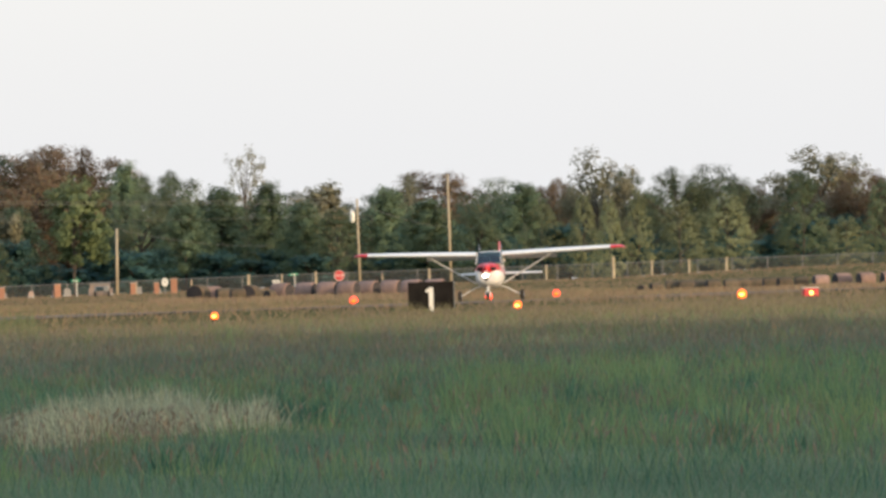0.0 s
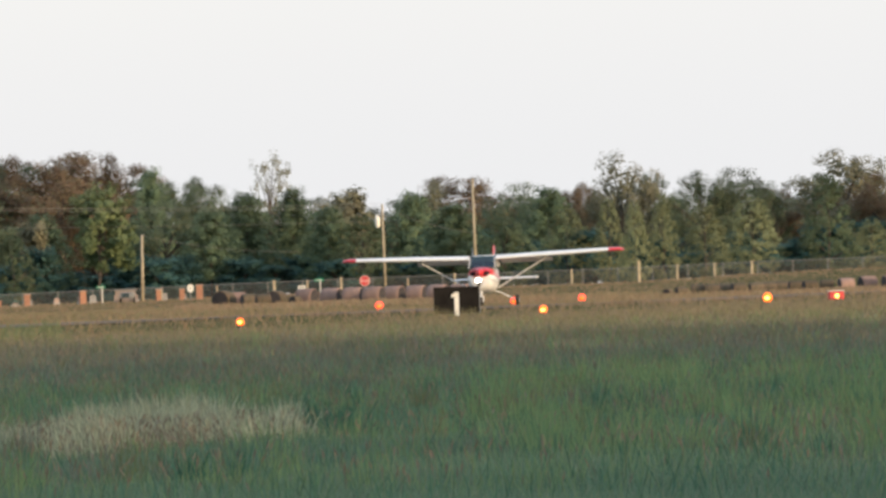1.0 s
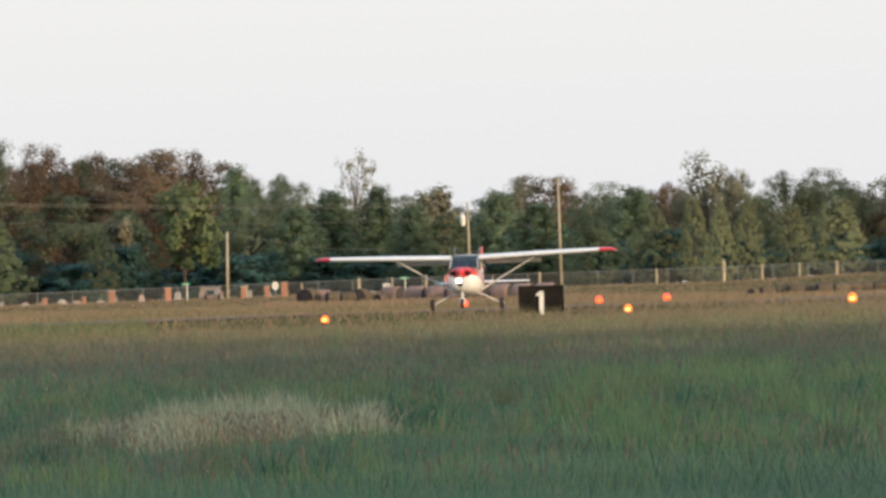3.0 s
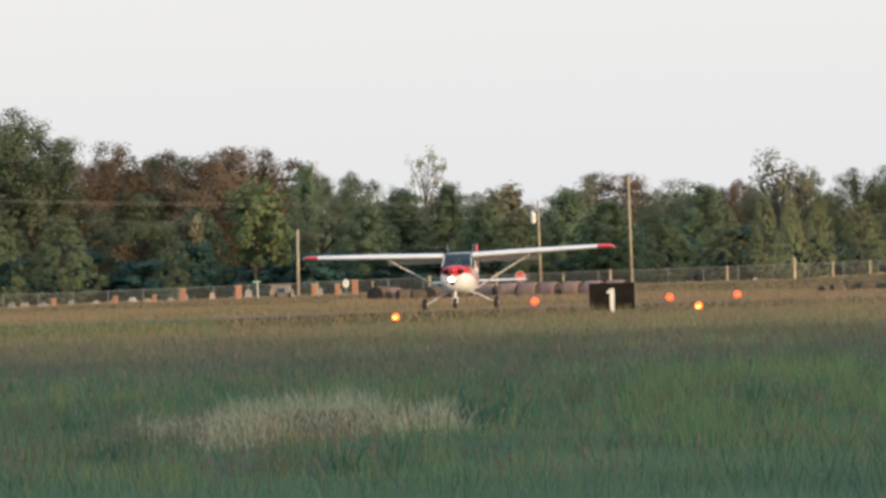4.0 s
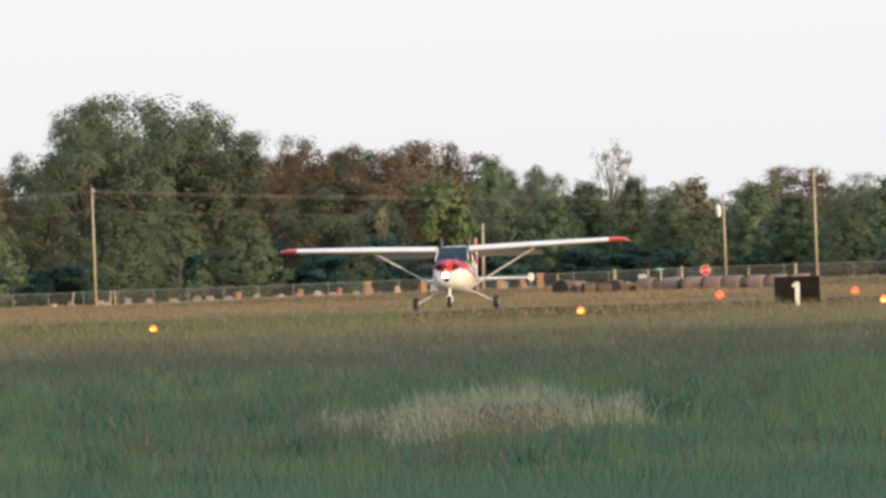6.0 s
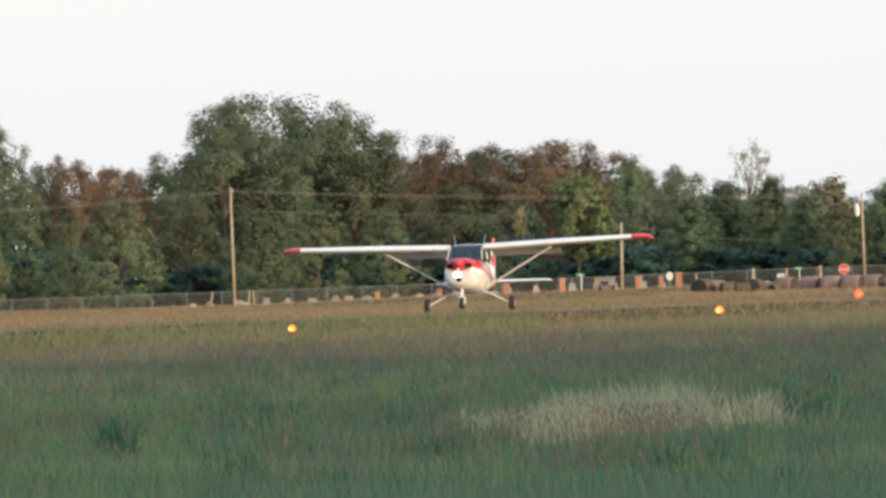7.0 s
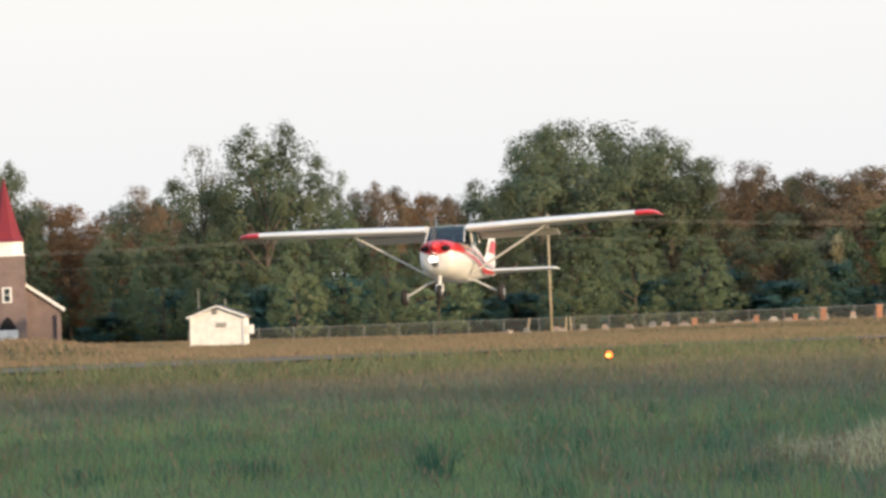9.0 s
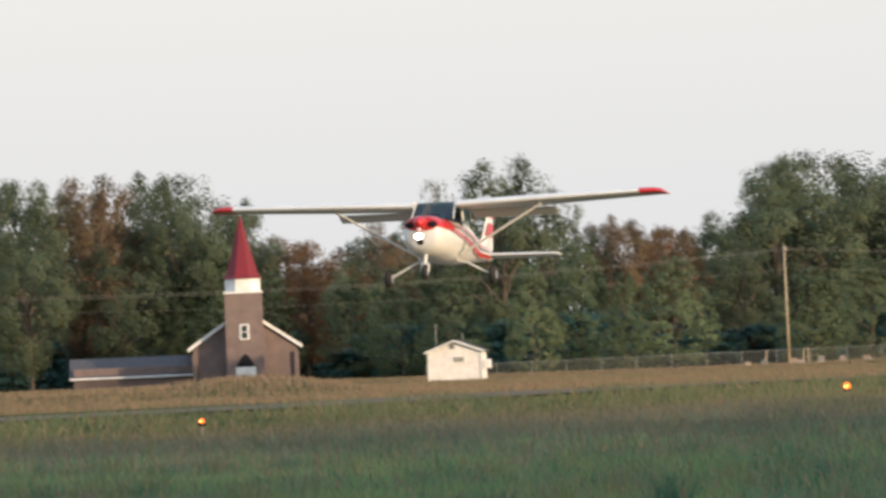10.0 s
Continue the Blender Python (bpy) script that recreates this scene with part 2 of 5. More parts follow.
def box(bm, size, at=(0, 0, 0), bevel=0.0, turn=None):
    m = Matrix.Translation(at) @ (turn or Matrix()) @ Matrix.Diagonal((*size, 1))
    made = bmesh.ops.create_cube(bm, size=1.0, matrix=m)
    if bevel:
        edges = {e for v in made["verts"] for e in v.link_edges}
        bmesh.ops.bevel(bm, geom=list(edges), offset=bevel, segments=2, affect="EDGES", profile=0.5)
    return bm


def rod(bm, a, b, r1, r2=None, sides=10):
    a, b = Vector(a), Vector(b)
    turn = (b - a).to_track_quat("Z", "Y").to_matrix().to_4x4()
    bmesh.ops.create_cone(bm, cap_ends=True, segments=sides, radius1=r1, radius2=r1 if r2 is None else r2, depth=(b - a).length, matrix=Matrix.Translation((a + b) / 2) @ turn)
    return bm


def ball(bm, r, at=(0, 0, 0), stretch=(1, 1, 1), seg=14):
    bmesh.ops.create_uvsphere(bm, u_segments=seg, v_segments=seg // 2 + 2, radius=r, matrix=Matrix.Translation(at) @ Matrix.Diagonal((*stretch, 1)))
    return bm


def loft(bm, rings, close=True, caps=True):
    """Skin over rings of equally many points."""
    rows = [[bm.verts.new(p) for p in ring] for ring in rings]
    n = len(rows[0])
    for a, b in zip(rows, rows[1:]):
        for i in range(n if close else n - 1):
            j = (i + 1) % n
            bm.faces.new((a[i], a[j], b[j], b[i]))
    if caps:
        bm.faces.new(list(reversed(rows[0])))
        bm.faces.new(rows[-1])
    bmesh.ops.recalc_face_normals(bm, faces=bm.faces)
    return bm


# ---- the plan: bearings in lens units left (-) or right (+) of the first view, distance in metres ----
FENCE_U = (-3600, -2223, -1541, -1232, -930, -226, 300, 502, 715, 2000, 4000)
FENCE_Z = (1.0, 1.0, 0.8, 0.75, 1.0, 1.2, 1.2, 1.5, 1.65, 1.8, 1.8)
RUNWAY_TURN = 3281 / FOCAL
RUN_MID = 71.5


def ease(a, b, x):
    t = np.clip((x - a) / (b - a), 0, 1)
    return t * t * (3 - 2 * t)


def ground_z(x, y):
    """Flat near meadow, a step up to the runway, a low bank behind it, and the far fence line."""
    x, y = np.asarray(x, float), np.asarray(y, float)
    d = np.hypot(x, y)
    u = np.arctan2(x, np.maximum(y, 1e-3)) * FOCAL
    c, s = math.cos(RUNWAY_TURN), math.sin(RUNWAY_TURN)
    along, side = x * s + y * c, -x * c + y * s
    run = np.clip(0.44 + (487 - along) * 0.0011, 0.37, 0.64)
    z = run * ease(59, 68, side)
    far = np.interp(u, FENCE_U, FENCE_Z)
    z = z + ease(84, 96, side) * (0.58 - run)
    z = z + ease(690, 850, d) * (far - z) * (y > 0)
    z = z + 0.62 * np.exp(-((u + 2190) / 190) ** 2 - ((d - 400) / 22) ** 2) + 0.42 * np.exp(-((u + 2620) / 380) ** 2 - ((d - 395) / 22) ** 2)
    return z + 0.03 * np.sin(x * 0.13 + y * 0.021) * np.sin(y * 0.037)


def spot(u, d, lift=0.0):
    """The place on the ground at that bearing and distance."""
    a = u / FOCAL
    x, y = d * math.sin(a), d * math.cos(a)
    return Vector((x, y, float(ground_z(x, y)) + lift))


RUN_D = Vector((math.sin(RUNWAY_TURN), math.cos(RUNWAY_TURN), 0))
RUN_N = Vector((-math.cos(RUNWAY_TURN), math.sin(RUNWAY_TURN), 0))


def on_runway(s, l, z=0.0):
    p = RUN_D * s + RUN_N * l
    return Vector((p.x, p.y, float(ground_z(p.x, p.y)) + z))


# ---- ground ----
def build_ground():
    ys = np.concatenate([np.linspace(-2500, -60, 14), np.linspace(-40, 90, 8), np.linspace(100, 1050, 191), np.geomspace(1080, 4800, 16)])
    us = np.concatenate([np.linspace(-1.2, -0.2, 12), np.linspace(-0.19, 0.09, 113), np.linspace(0.1, 1.2, 14)])
    yy, uu = np.meshgrid(ys, us, indexing="ij")
    xx = np.where(yy > 60, yy * uu, uu * np.maximum(60, np.abs(yy)))
    v = np.stack([xx, yy, ground_z(xx, yy)], -1).reshape(-1, 3)
    n, k = len(ys), len(us)
    i, j = np.meshgrid(np.arange(n - 1), np.arange(k - 1), indexing="ij")
    a = (i * k + j).ravel()
    f = np.stack([a, a + 1, a + k + 1, a + k], -1)
    ob = link("ground", raw("ground", v, f, GROUND, True), None)
    tagged(ob, "wide airfield meadow with dry brown and green grass", "ground", kind="structure")


def build_runway():
    rows = []
    for s in np.arange(-300, 640, 10.0):
        rows.append([on_runway(s, RUN_MID + l, 0.04) for l in (-4.8, -3.6, -2.4, 0.0, 2.4, 4.8)])
    bm = bmesh.new()
    loft(bm, rows, close=False, caps=False)
    tagged(part("runway", bm, ASPHALT), "narrow worn grey asphalt runway between grass verges", "runway", kind="structure")


build_ground()
build_runway()


# ---- woods ----
def leaf_cloud(rng, centres, radii, per, size, squash=0.8):
    """Small leaf sprays, as quads, scattered loosely through many overlapping clumps."""
    n = len(centres) * per
    c = np.repeat(centres, per, 0)
    r = np.repeat(radii, per)[:, None]
    w = rng.normal(size=(n, 3))
    w /= np.linalg.norm(w, axis=1, keepdims=True)
    p = c + w * r * rng.uniform(0.12, 1.0, (n, 1)) ** 0.62 * (1, 1, squash)
    # the sprays face every way, with a leaning outwards and up
    out = w * 0.34 + (p - centres.mean(0)) * 2.6 + rng.normal(size=(n, 3)) * 0.52 + (0, 0, 0.12)
    out /= np.linalg.norm(out, axis=1, keepdims=True)
    a = np.cross(out, rng.normal(size=(n, 3)))
    a /= np.linalg.norm(a, axis=1, keepdims=True)
    b = np.cross(out, a)
    s = size * rng.uniform(0.5, 1.4, (n, 1))
    a, b = a * s * (1, 1, 0.6), b * s * (0.6, 0.6, 0.36)
    v = np.stack([p - a, p - b, p + a, p + b], 1).reshape(-1, 3)
    return v, np.arange(n * 4).reshape(-1, 4)


def crown_shape(kind, rng):
    """Clump centres and radii for a crown one unit high and about one unit wide (radius 0.5)."""
    c, r = [], []
    if kind == "oak":
        # rounded boughs, each made of several clumps over its skin
        for _ in range(34):
            w = rng.normal(size=3)
            w /= np.linalg.norm(w)
            d = (1 + 0.08 * rng.normal()) * rng.uniform(0.68, 0.90) / (np.abs(w) ** 2.6).sum() ** (1 / 2.6)
            bough = np.array((0.46 * w[0] * d, 0.46 * w[1] * d, 0.52 + (0.42 if w[2] > 0 else 0.46) * w[2] * d))
            big = rng.uniform(0.10, 0.17)
            for _ in range(6):
                q = rng.normal(size=3) + w * 0.9
                q /= np.linalg.norm(q)
                c.append(tuple(bough + q * big * (0.8, 0.8, 0.42)))
                r.append(big * rng.uniform(0.46, 0.72))
    elif kind == "cedar":
        lean = rng.uniform(0, 6.283)
        for _ in range(240):
            z = rng.uniform(0.0, 1.0) ** 1.15 * 0.97 + 0.01
            prof = 0.45 * min(1, (z + 0.10) / 0.32) ** 0.7 * (1 - max(0, z - 0.28) / 0.76) ** 0.62
            t = rng.uniform(0, 6.283)
            prof *= 1 + 0.13 * math.sin(2 * t + lean + 5 * z) + 0.07 * math.sin(5 * t + 11 * z)
            d = prof * rng.uniform(0.62, 1.0) ** 0.5
            c.append((d * math.cos(t), d * math.sin(t), z))
            r.append(rng.uniform(0.045, 0.075) * (0.55 + prof))
    elif kind == "pine":
        for z in np.linspace(0.18, 0.97, 13):
            prof = 0.62 * (1 - z) ** 0.55 * rng.uniform(0.75, 1.1) + 0.05
            for t in np.arange(0, 6.283, 1.05) + rng.uniform(0, 1):
                for q in (0.4, 0.85):
                    c.append((prof * q * math.cos(t), prof * q * math.sin(t), z + rng.normal() * 0.015))
                    r.append(rng.uniform(0.055, 0.10))
    elif kind == "poplar":
        for _ in range(60):
            z = rng.uniform(0.30, 0.97)
            prof = 0.48 * math.sin(math.pi * min(1, (z - 0.1) / 0.95)) ** 0.6
            t = rng.uniform(0, 6.283)
            d = prof * rng.uniform(0.2, 1.0)
            c.append((d * math.cos(t), d * math.sin(t), z))
            r.append(rng.uniform(0.05, 0.10))
    elif kind == "sparse":
        for _ in range(70):
            z = rng.uniform(0.45, 0.98)
            t = rng.uniform(0, 6.283)
            d = 0.48 * rng.uniform(0.1, 1.0) * (0.5 + 0.5 * math.sin(math.pi * (z - 0.4) / 0.6))
            c.append((d * math.cos(t), d * math.sin(t), z))
            r.append(rng.uniform(0.04, 0.10))
    else:
        for _ in range(70):
            z = rng.uniform(0.02, 0.9)
            t = rng.uniform(0, 6.283)
            d = 0.5 * rng.uniform(0.2, 1.0) * (1 - z * 0.45)
            c.append((d * math.cos(t), d * math.sin(t), z))
            r.append(rng.uniform(0.06, 0.12))
    return np.array(c), np.array(r)


TREE_KINDS = {}


def tree_meshes(kind, seed, mat, size, per):
    key = (kind, seed, mat.name)
    if key in TREE_KINDS:
        return TREE_KINDS[key]
    rng = np.random.default_rng(seed * 77 + len(kind))
    c, r = crown_shape(kind, rng)
    if kind == "oak":
        c[:, 2] *= 1.0 / np.sort(c[:, 2] + 0.5 * r)[-3]
    v, f = leaf_cloud(rng, c, r, per, size, 0.62 if kind == "oak" else 0.70)
    inner = {"sparse": 0, "brush": 2600}.get(kind, 1100)
    if inner:
        vi, fi = leaf_cloud(rng, c * (0.72, 0.72, 0.85) + (0, 0, 0.05), r, max(1, inner // len(c)), size * 2.2)
        v, f = np.concatenate([v, vi]), np.concatenate([f, fi + len(v)])
    crown = raw("crown", v, f, mat)
    bm = bmesh.new()
    top = {"oak": 0.75, "cedar": 0.9, "pine": 0.97, "poplar": 0.9, "sparse": 0.9}.get(kind, 0.4)
    w = 0.024 if kind in ("oak", "sparse") else 0.016
    last = Vector((0, 0, -0.02))
    for i in range(1, 6):
        nxt = Vector((rng.normal() * 0.008, rng.normal() * 0.008, top * i / 5))
        rod(bm, last, nxt, w * (1 - (i - 1) / 5.6), w * (1 - i / 5.6), 7)
        last = nxt
    me = bpy.data.meshes.new("trunk")
    bm.to_mesh(me)
    bm.free()
    me.materials.append(BARK)
    bm = bmesh.new()
    for k in rng.choice(len(c), min(len(c), 22 if kind in ("oak", "sparse", "brush") else 10), replace=False):
        tip = Vector(c[k])
        foot = Vector((0, 0, max(0.05, min(top, tip.z * 0.62))))
        elbow = foot.lerp(tip, 0.5) + Vector((0, 0, 0.03))
        rod(bm, foot, elbow, 0.008, 0.005, 5)
        rod(bm, elbow, tip, 0.005, 0.002, 5)
    limbs = bpy.data.meshes.new("limb_frame")
    bm.to_mesh(limbs)
    bm.free()
    limbs.materials.append(BARK)
    TREE_KINDS[key] = (crown, me, limbs)
    return TREE_KINDS[key]


TREE_LOOK = {
    # kind, material, leaf size, leaves a clump, label, category
    "oak": ("oak", LEAF_DARK, 0.0112, 92, "tall dark green oak with a broad uneven crown"),
    "brown_oak": ("oak", LEAF_BROWN, 0.0112, 92, "oak with leaves turning dull brown"),
    "orange_oak": ("oak", LEAF_ORANGE, 0.0118, 74, "hardwood tree in orange autumn leaf"),
    "cedar": ("cedar", LEAF_CEDAR, 0.0118, 56, "dense dark green cedar with a rounded cone shape"),
    # same cedar, with the haze and sunlight in its leaf colour
    "hazed_cedar": ("cedar", LEAF_HAZED, 0.0118, 56, "dense cedar with a rounded cone shape, haze and sun put into its olive green"),
    "pine": ("pine", LEAF_PINE, 0.0145, 84, "dark pine with ragged tiers of branches"),
    "poplar": ("poplar", LEAF_LIGHT, 0.020, 85, "young yellow-green broadleaf tree with a slim trunk"),
    "sparse": ("sparse", LEAF_PALE, 0.014, 30, "thin half-bare tree with sky through its branches"),
    "pale_oak": ("oak", LEAF_PALE, 0.0155, 30, "pale thin-leaved tree at the wood's edge"),
    "brush": ("brush", LEAF_PALE, 0.026, 38, "pale twiggy brush tree losing its leaves"),
    # these two carry the wood's shade in their leaf colour
    "deep": ("brush", LEAF_SHADE, 0.024, 130, "leafy tree deep inside the wood, shade put into its dark leaf colour"),
    "thicket": ("brush", LEAF_SHADE, 0.018, 70, "undergrowth bush at the wood's edge, shade put into its dark green"),
}


def tree(look_name, x0, top, width, d, seed, turn=None):
    """x0: bearing counted from the first view's edge; top and width in lens units at that distance."""
    kind, mat, size, per, label = TREE_LOOK[look_name]
    p = spot(x0 - 784, d)
    height = EYE - p.z + (top + (7 if kind == "oak" else 0)) * d / FOCAL
    w = width * 1.2 * d / FOCAL
    crown, trunk, limbs = tree_meshes(kind, seed, mat, size, per)
    e = empty("tree" if look_name != "thicket" else "bush", Matrix.Translation(p) @ pose(0, 0, 0, 0, 0, seed * 67 + x0 * 1.3 if turn is None else turn) @ Matrix.Diagonal((w, w, height, 1)))
    for n, me in (("crown", crown), ("trunk", trunk), ("limb_frame", limbs)):
        tagged(link(n, me, None, e), kind="stuff" if n == "limb_frame" else "")
    tagged(e, label, "tree" if look_name != "thicket" else "bush", "trees of the wood")
    return e


TREES = [
    # look, bearing, top above the eye line, width, distance, seed
    ("brown_oak", 70, 258, 230, 985, 1), ("brown_oak", 128, 250, 150, 995, 2), ("brown_oak", 12, 252, 150, 992, 4), ("brown_oak", -60, 240, 130, 996, 3), ("oak", -15, 241, 170, 990, 2), ("poplar", 134, 206, 135, 900, 1), ("pine", 228, 222, 100, 950, 1),
    ("oak", 312, 207, 105, 970, 3), ("sparse", 438, 249, 100, 960, 1), ("pine", 395, 176, 130, 940, 2), ("pine", 478, 181, 120, 945, 1),
    ("brush", 575, 196, 125, 930, 1), ("pine", 690, 167, 130, 930, 2), ("brown_oak", 775, 190, 190, 1000, 2), ("pale_oak", 730, 187, 80, 970, 2),
    ("oak", 870, 177, 110, 980, 1), ("pine", 930, 168, 140, 940, 1), ("brown_oak", 990, 173, 90, 975, 3), ("pale_oak", 1060, 226, 120, 960, 1),
    ("oak", 1115, 183, 90, 980, 2), ("hazed_cedar", 1035, 150, 66, 890, 1), ("hazed_cedar", 1082, 143, 60, 885, 2), ("hazed_cedar", 1132, 155, 66, 890, 3),
    ("oak", 1205, 187, 110, 950, 3), ("oak", 1275, 190, 120, 955, 1), ("hazed_cedar", 1205, 139, 90, 900, 2), ("hazed_cedar", 1290, 144, 110, 905, 1),
    ("brown_oak", 1335, 151, 90, 965, 2), ("pale_oak", 1455, 219, 165, 960, 3), ("cedar", 1425, 176, 110, 890, 3), ("brown_oak", 1530, 174, 110, 955, 1),
    ("cedar", 1568, 161, 90, 880, 1), ("oak", 1650, 184, 150, 950, 2), ("hazed_cedar", 1500, 97, 90, 900, 2), ("oak", 1800, 202, 180, 960, 3),
    ("oak", -400, 357, 270, 950, 1), ("oak", -305, 338, 200, 955, 3), ("oak", -495, 340, 240, 940, 2), ("oak", -262, 304, 190, 960, 3), ("brown_oak", -108, 274, 125, 985, 1), ("brown_oak", -190, 223, 150, 975, 2),
    ("orange_oak", -700, 236, 70, 995, 1), ("brown_oak", -775, 258, 105, 990, 3), ("brown_oak", -655, 226, 90, 990, 2), ("cedar", -678, 189, 165, 890, 1),
    ("cedar", -843, 224, 150, 895, 2), ("cedar", -930, 185, 110, 890, 3), ("oak", -978, 366, 200, 940, 2), ("sparse", -1090, 339, 70, 945, 2), ("cedar", -765, 162, 90, 900, 3),
    ("brown_oak", -1188, 265, 105, 990, 1), ("orange_oak", -1328, 233, 130, 990, 2), ("orange_oak", -1270, 220, 110, 985, 1), ("oak", -1440, 315, 110, 1000, 3),
    ("oak", -1546, 363, 150, 985, 1), ("pine", -1480, 234, 140, 985, 2), ("brown_oak", -1696, 367, 170, 985, 3), ("oak", -1826, 359, 150, 980, 2), ("oak", -1818, 268, 150, 880, 1),
    ("oak", -1960, 351, 190, 960, 3), ("cedar", -1070, 182, 130, 900, 1), ("cedar", -1165, 194, 130, 905, 2), ("cedar", -1250, 170, 120, 910, 3), ("oak", -1230, 200, 130, 940, 1),
    ("oak", -560, 199, 140, 930, 3), ("cedar", -330, 175, 140, 905, 2), ("cedar", -440, 157, 150, 900, 3), ("cedar", -210, 154, 130, 905, 1), ("oak", -70, 181, 150, 940, 2),
    ("pine", 30, 150, 130, 930, 1), ("cedar", -20, 121, 90, 910, 3), ("brush", 20, 155, 70, 925, 2), ("oak", 250, 166, 120, 930, 1), ("pine", 330, 150, 130, 920, 2),
    ("cedar", 600, 136, 120, 915, 1), ("pine", 760, 143, 150, 920, 1), ("cedar", 850, 127, 120, 915, 2), ("hazed_cedar", 960, 135, 100, 905, 3), ("pine", 540, 147, 120, 920, 2),
    ("cedar", -1400, 192, 140, 985, 1), ("cedar", -1560, 215, 150, 985, 3), ("oak", -1660, 236, 160, 980, 2),
]
for row in TREES:
    tree(*row)
# the closed wood behind, under an uneven skyline
SKYLINE = ((-2300, 340), (-1826, 388), (-1696, 395), (-1546, 388), (-1440, 320), (-1328, 230), (-1188, 262), (-1090, 320), (-978, 360), (-880, 300), (-830, 240), (-758, 255), (-678, 225), (-600, 230), (-560, 280),
           (-478, 338), (-390, 355), (-300, 330), (-238, 300), (-170, 235), (-103, 272), (-40, 240), (62, 256), (155, 246), (195, 212), (228, 212), (310, 205), (350, 175), (436, 175), (575, 180), (640, 165), (770, 186),
           (880, 175), (930, 165), (1060, 200), (1150, 160), (1205, 185), (1275, 188), (1335, 150), (1455, 205), (1560, 180), (2100, 200))
for k in range(74):
    rx = random.Random(4000 + k)
    x0 = -2150 + k * 54 + rx.uniform(-12, 12)
    sky_top = float(np.interp(x0, [s[0] for s in SKYLINE], [s[1] for s in SKYLINE]))
    look_name = "oak"
    if -830 < x0 < -620 or -1400 < x0 < -1230:
        look_name = "orange_oak" if (k % 3 and x0 < -1000) else "brown_oak"
    elif -160 < x0 < 190 or 690 < x0 < 850 or 960 < x0 < 1030 or -1720 < x0 < -1650 or x0 > 1480:
        look_name = "brown_oak"
    elif 520 < x0 < 640 or 1030 < x0 < 1100:
        look_name = "pale_oak"
    tree(look_name, x0, sky_top * (rx.uniform(0.93, 1.02) if -950 < x0 < 300 else rx.uniform(0.85, 0.96)), rx.uniform(115, 165), rx.uniform(1005, 1035), 1 + k % 4)
# low bushes whose dark teal colour stands for shade under the trees
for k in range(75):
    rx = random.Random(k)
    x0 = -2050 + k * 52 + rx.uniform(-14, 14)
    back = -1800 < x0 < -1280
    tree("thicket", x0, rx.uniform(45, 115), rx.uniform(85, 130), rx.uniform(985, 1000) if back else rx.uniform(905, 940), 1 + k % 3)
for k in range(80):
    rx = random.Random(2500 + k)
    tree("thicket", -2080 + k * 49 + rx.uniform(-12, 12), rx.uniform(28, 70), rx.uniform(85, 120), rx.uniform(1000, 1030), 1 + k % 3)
# deep trees filling the gaps, the shade painted into their leaves
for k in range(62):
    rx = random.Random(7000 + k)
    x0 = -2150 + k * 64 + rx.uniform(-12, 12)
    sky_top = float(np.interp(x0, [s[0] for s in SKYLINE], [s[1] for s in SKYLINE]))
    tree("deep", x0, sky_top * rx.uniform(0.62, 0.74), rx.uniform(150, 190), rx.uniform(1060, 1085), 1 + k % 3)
# unseen tall row, added beside the field's sunny side for long shade over the near meadow
SHADE_LINE = [(56, -90), (62, -30), (68, 35), (74, 85), (78, 130), (72, 170), (60, 212)]
for k in [*range(33), 35, 37, 40, 43]:
    rx = random.Random(900 + k)
    f = k / 43 * (len(SHADE_LINE) - 1)
    i = min(int(f), len(SHADE_LINE) - 2)
    a, b = Vector(SHADE_LINE[i]), Vector(SHADE_LINE[i + 1])
    q = a.lerp(b, f - i)
    kind, mat, size, per, label = TREE_LOOK[("oak", "cedar", "oak", "brown_oak")[k % 4]]
    e = empty("tree", pose(q.x + rx.uniform(-4, 4), q.y + rx.uniform(-2, 2), 0, 0, 0, k * 70) @ Matrix.Diagonal((12, 12, rx.uniform(12.0, 18.5), 1)))
    for n, me in zip(("crown", "trunk", "limb_frame"), tree_meshes(kind, 5, mat, size * 2.0, per // 3)):
        tagged(link(n, me, None, e), kind="stuff" if n == "limb_frame" else "")
    tagged(e, label, "tree", "trees beside the field")


# ---- the aircraft: nose along +y, origin on the ground under the main wheels ----
def ring(y, w, z0, z1, n=20, power=2.6, cx=0.0):
    """A rounded fuselage section."""
    out = []
    for i in range(n):
        t = 2 * math.pi * i / n
        c, s = math.cos(t), math.sin(t)
        out.append((cx + w / 2 * math.copysign(abs(c) ** (2 / power), c), y, (z0 + z1) / 2 + (z1 - z0) / 2 * math.copysign(abs(s) ** (2 / power), s)))
    return out


def wing_section(x, y_le, chord, z, thick=0.12, twist=0.0):
    pts = []
    prof = [(0, 0), (0.02, 0.30), (0.08, 0.55), (0.25, 0.72), (0.5, 0.6), (0.78, 0.28), (1, 0.01), (0.75, -0.10), (0.4, -0.25), (0.12, -0.28), (0.03, -0.2)]
    for c, h in prof:
        pts.append((x, y_le - c * chord, z + h * thick * chord - c * chord * twist))
    return pts


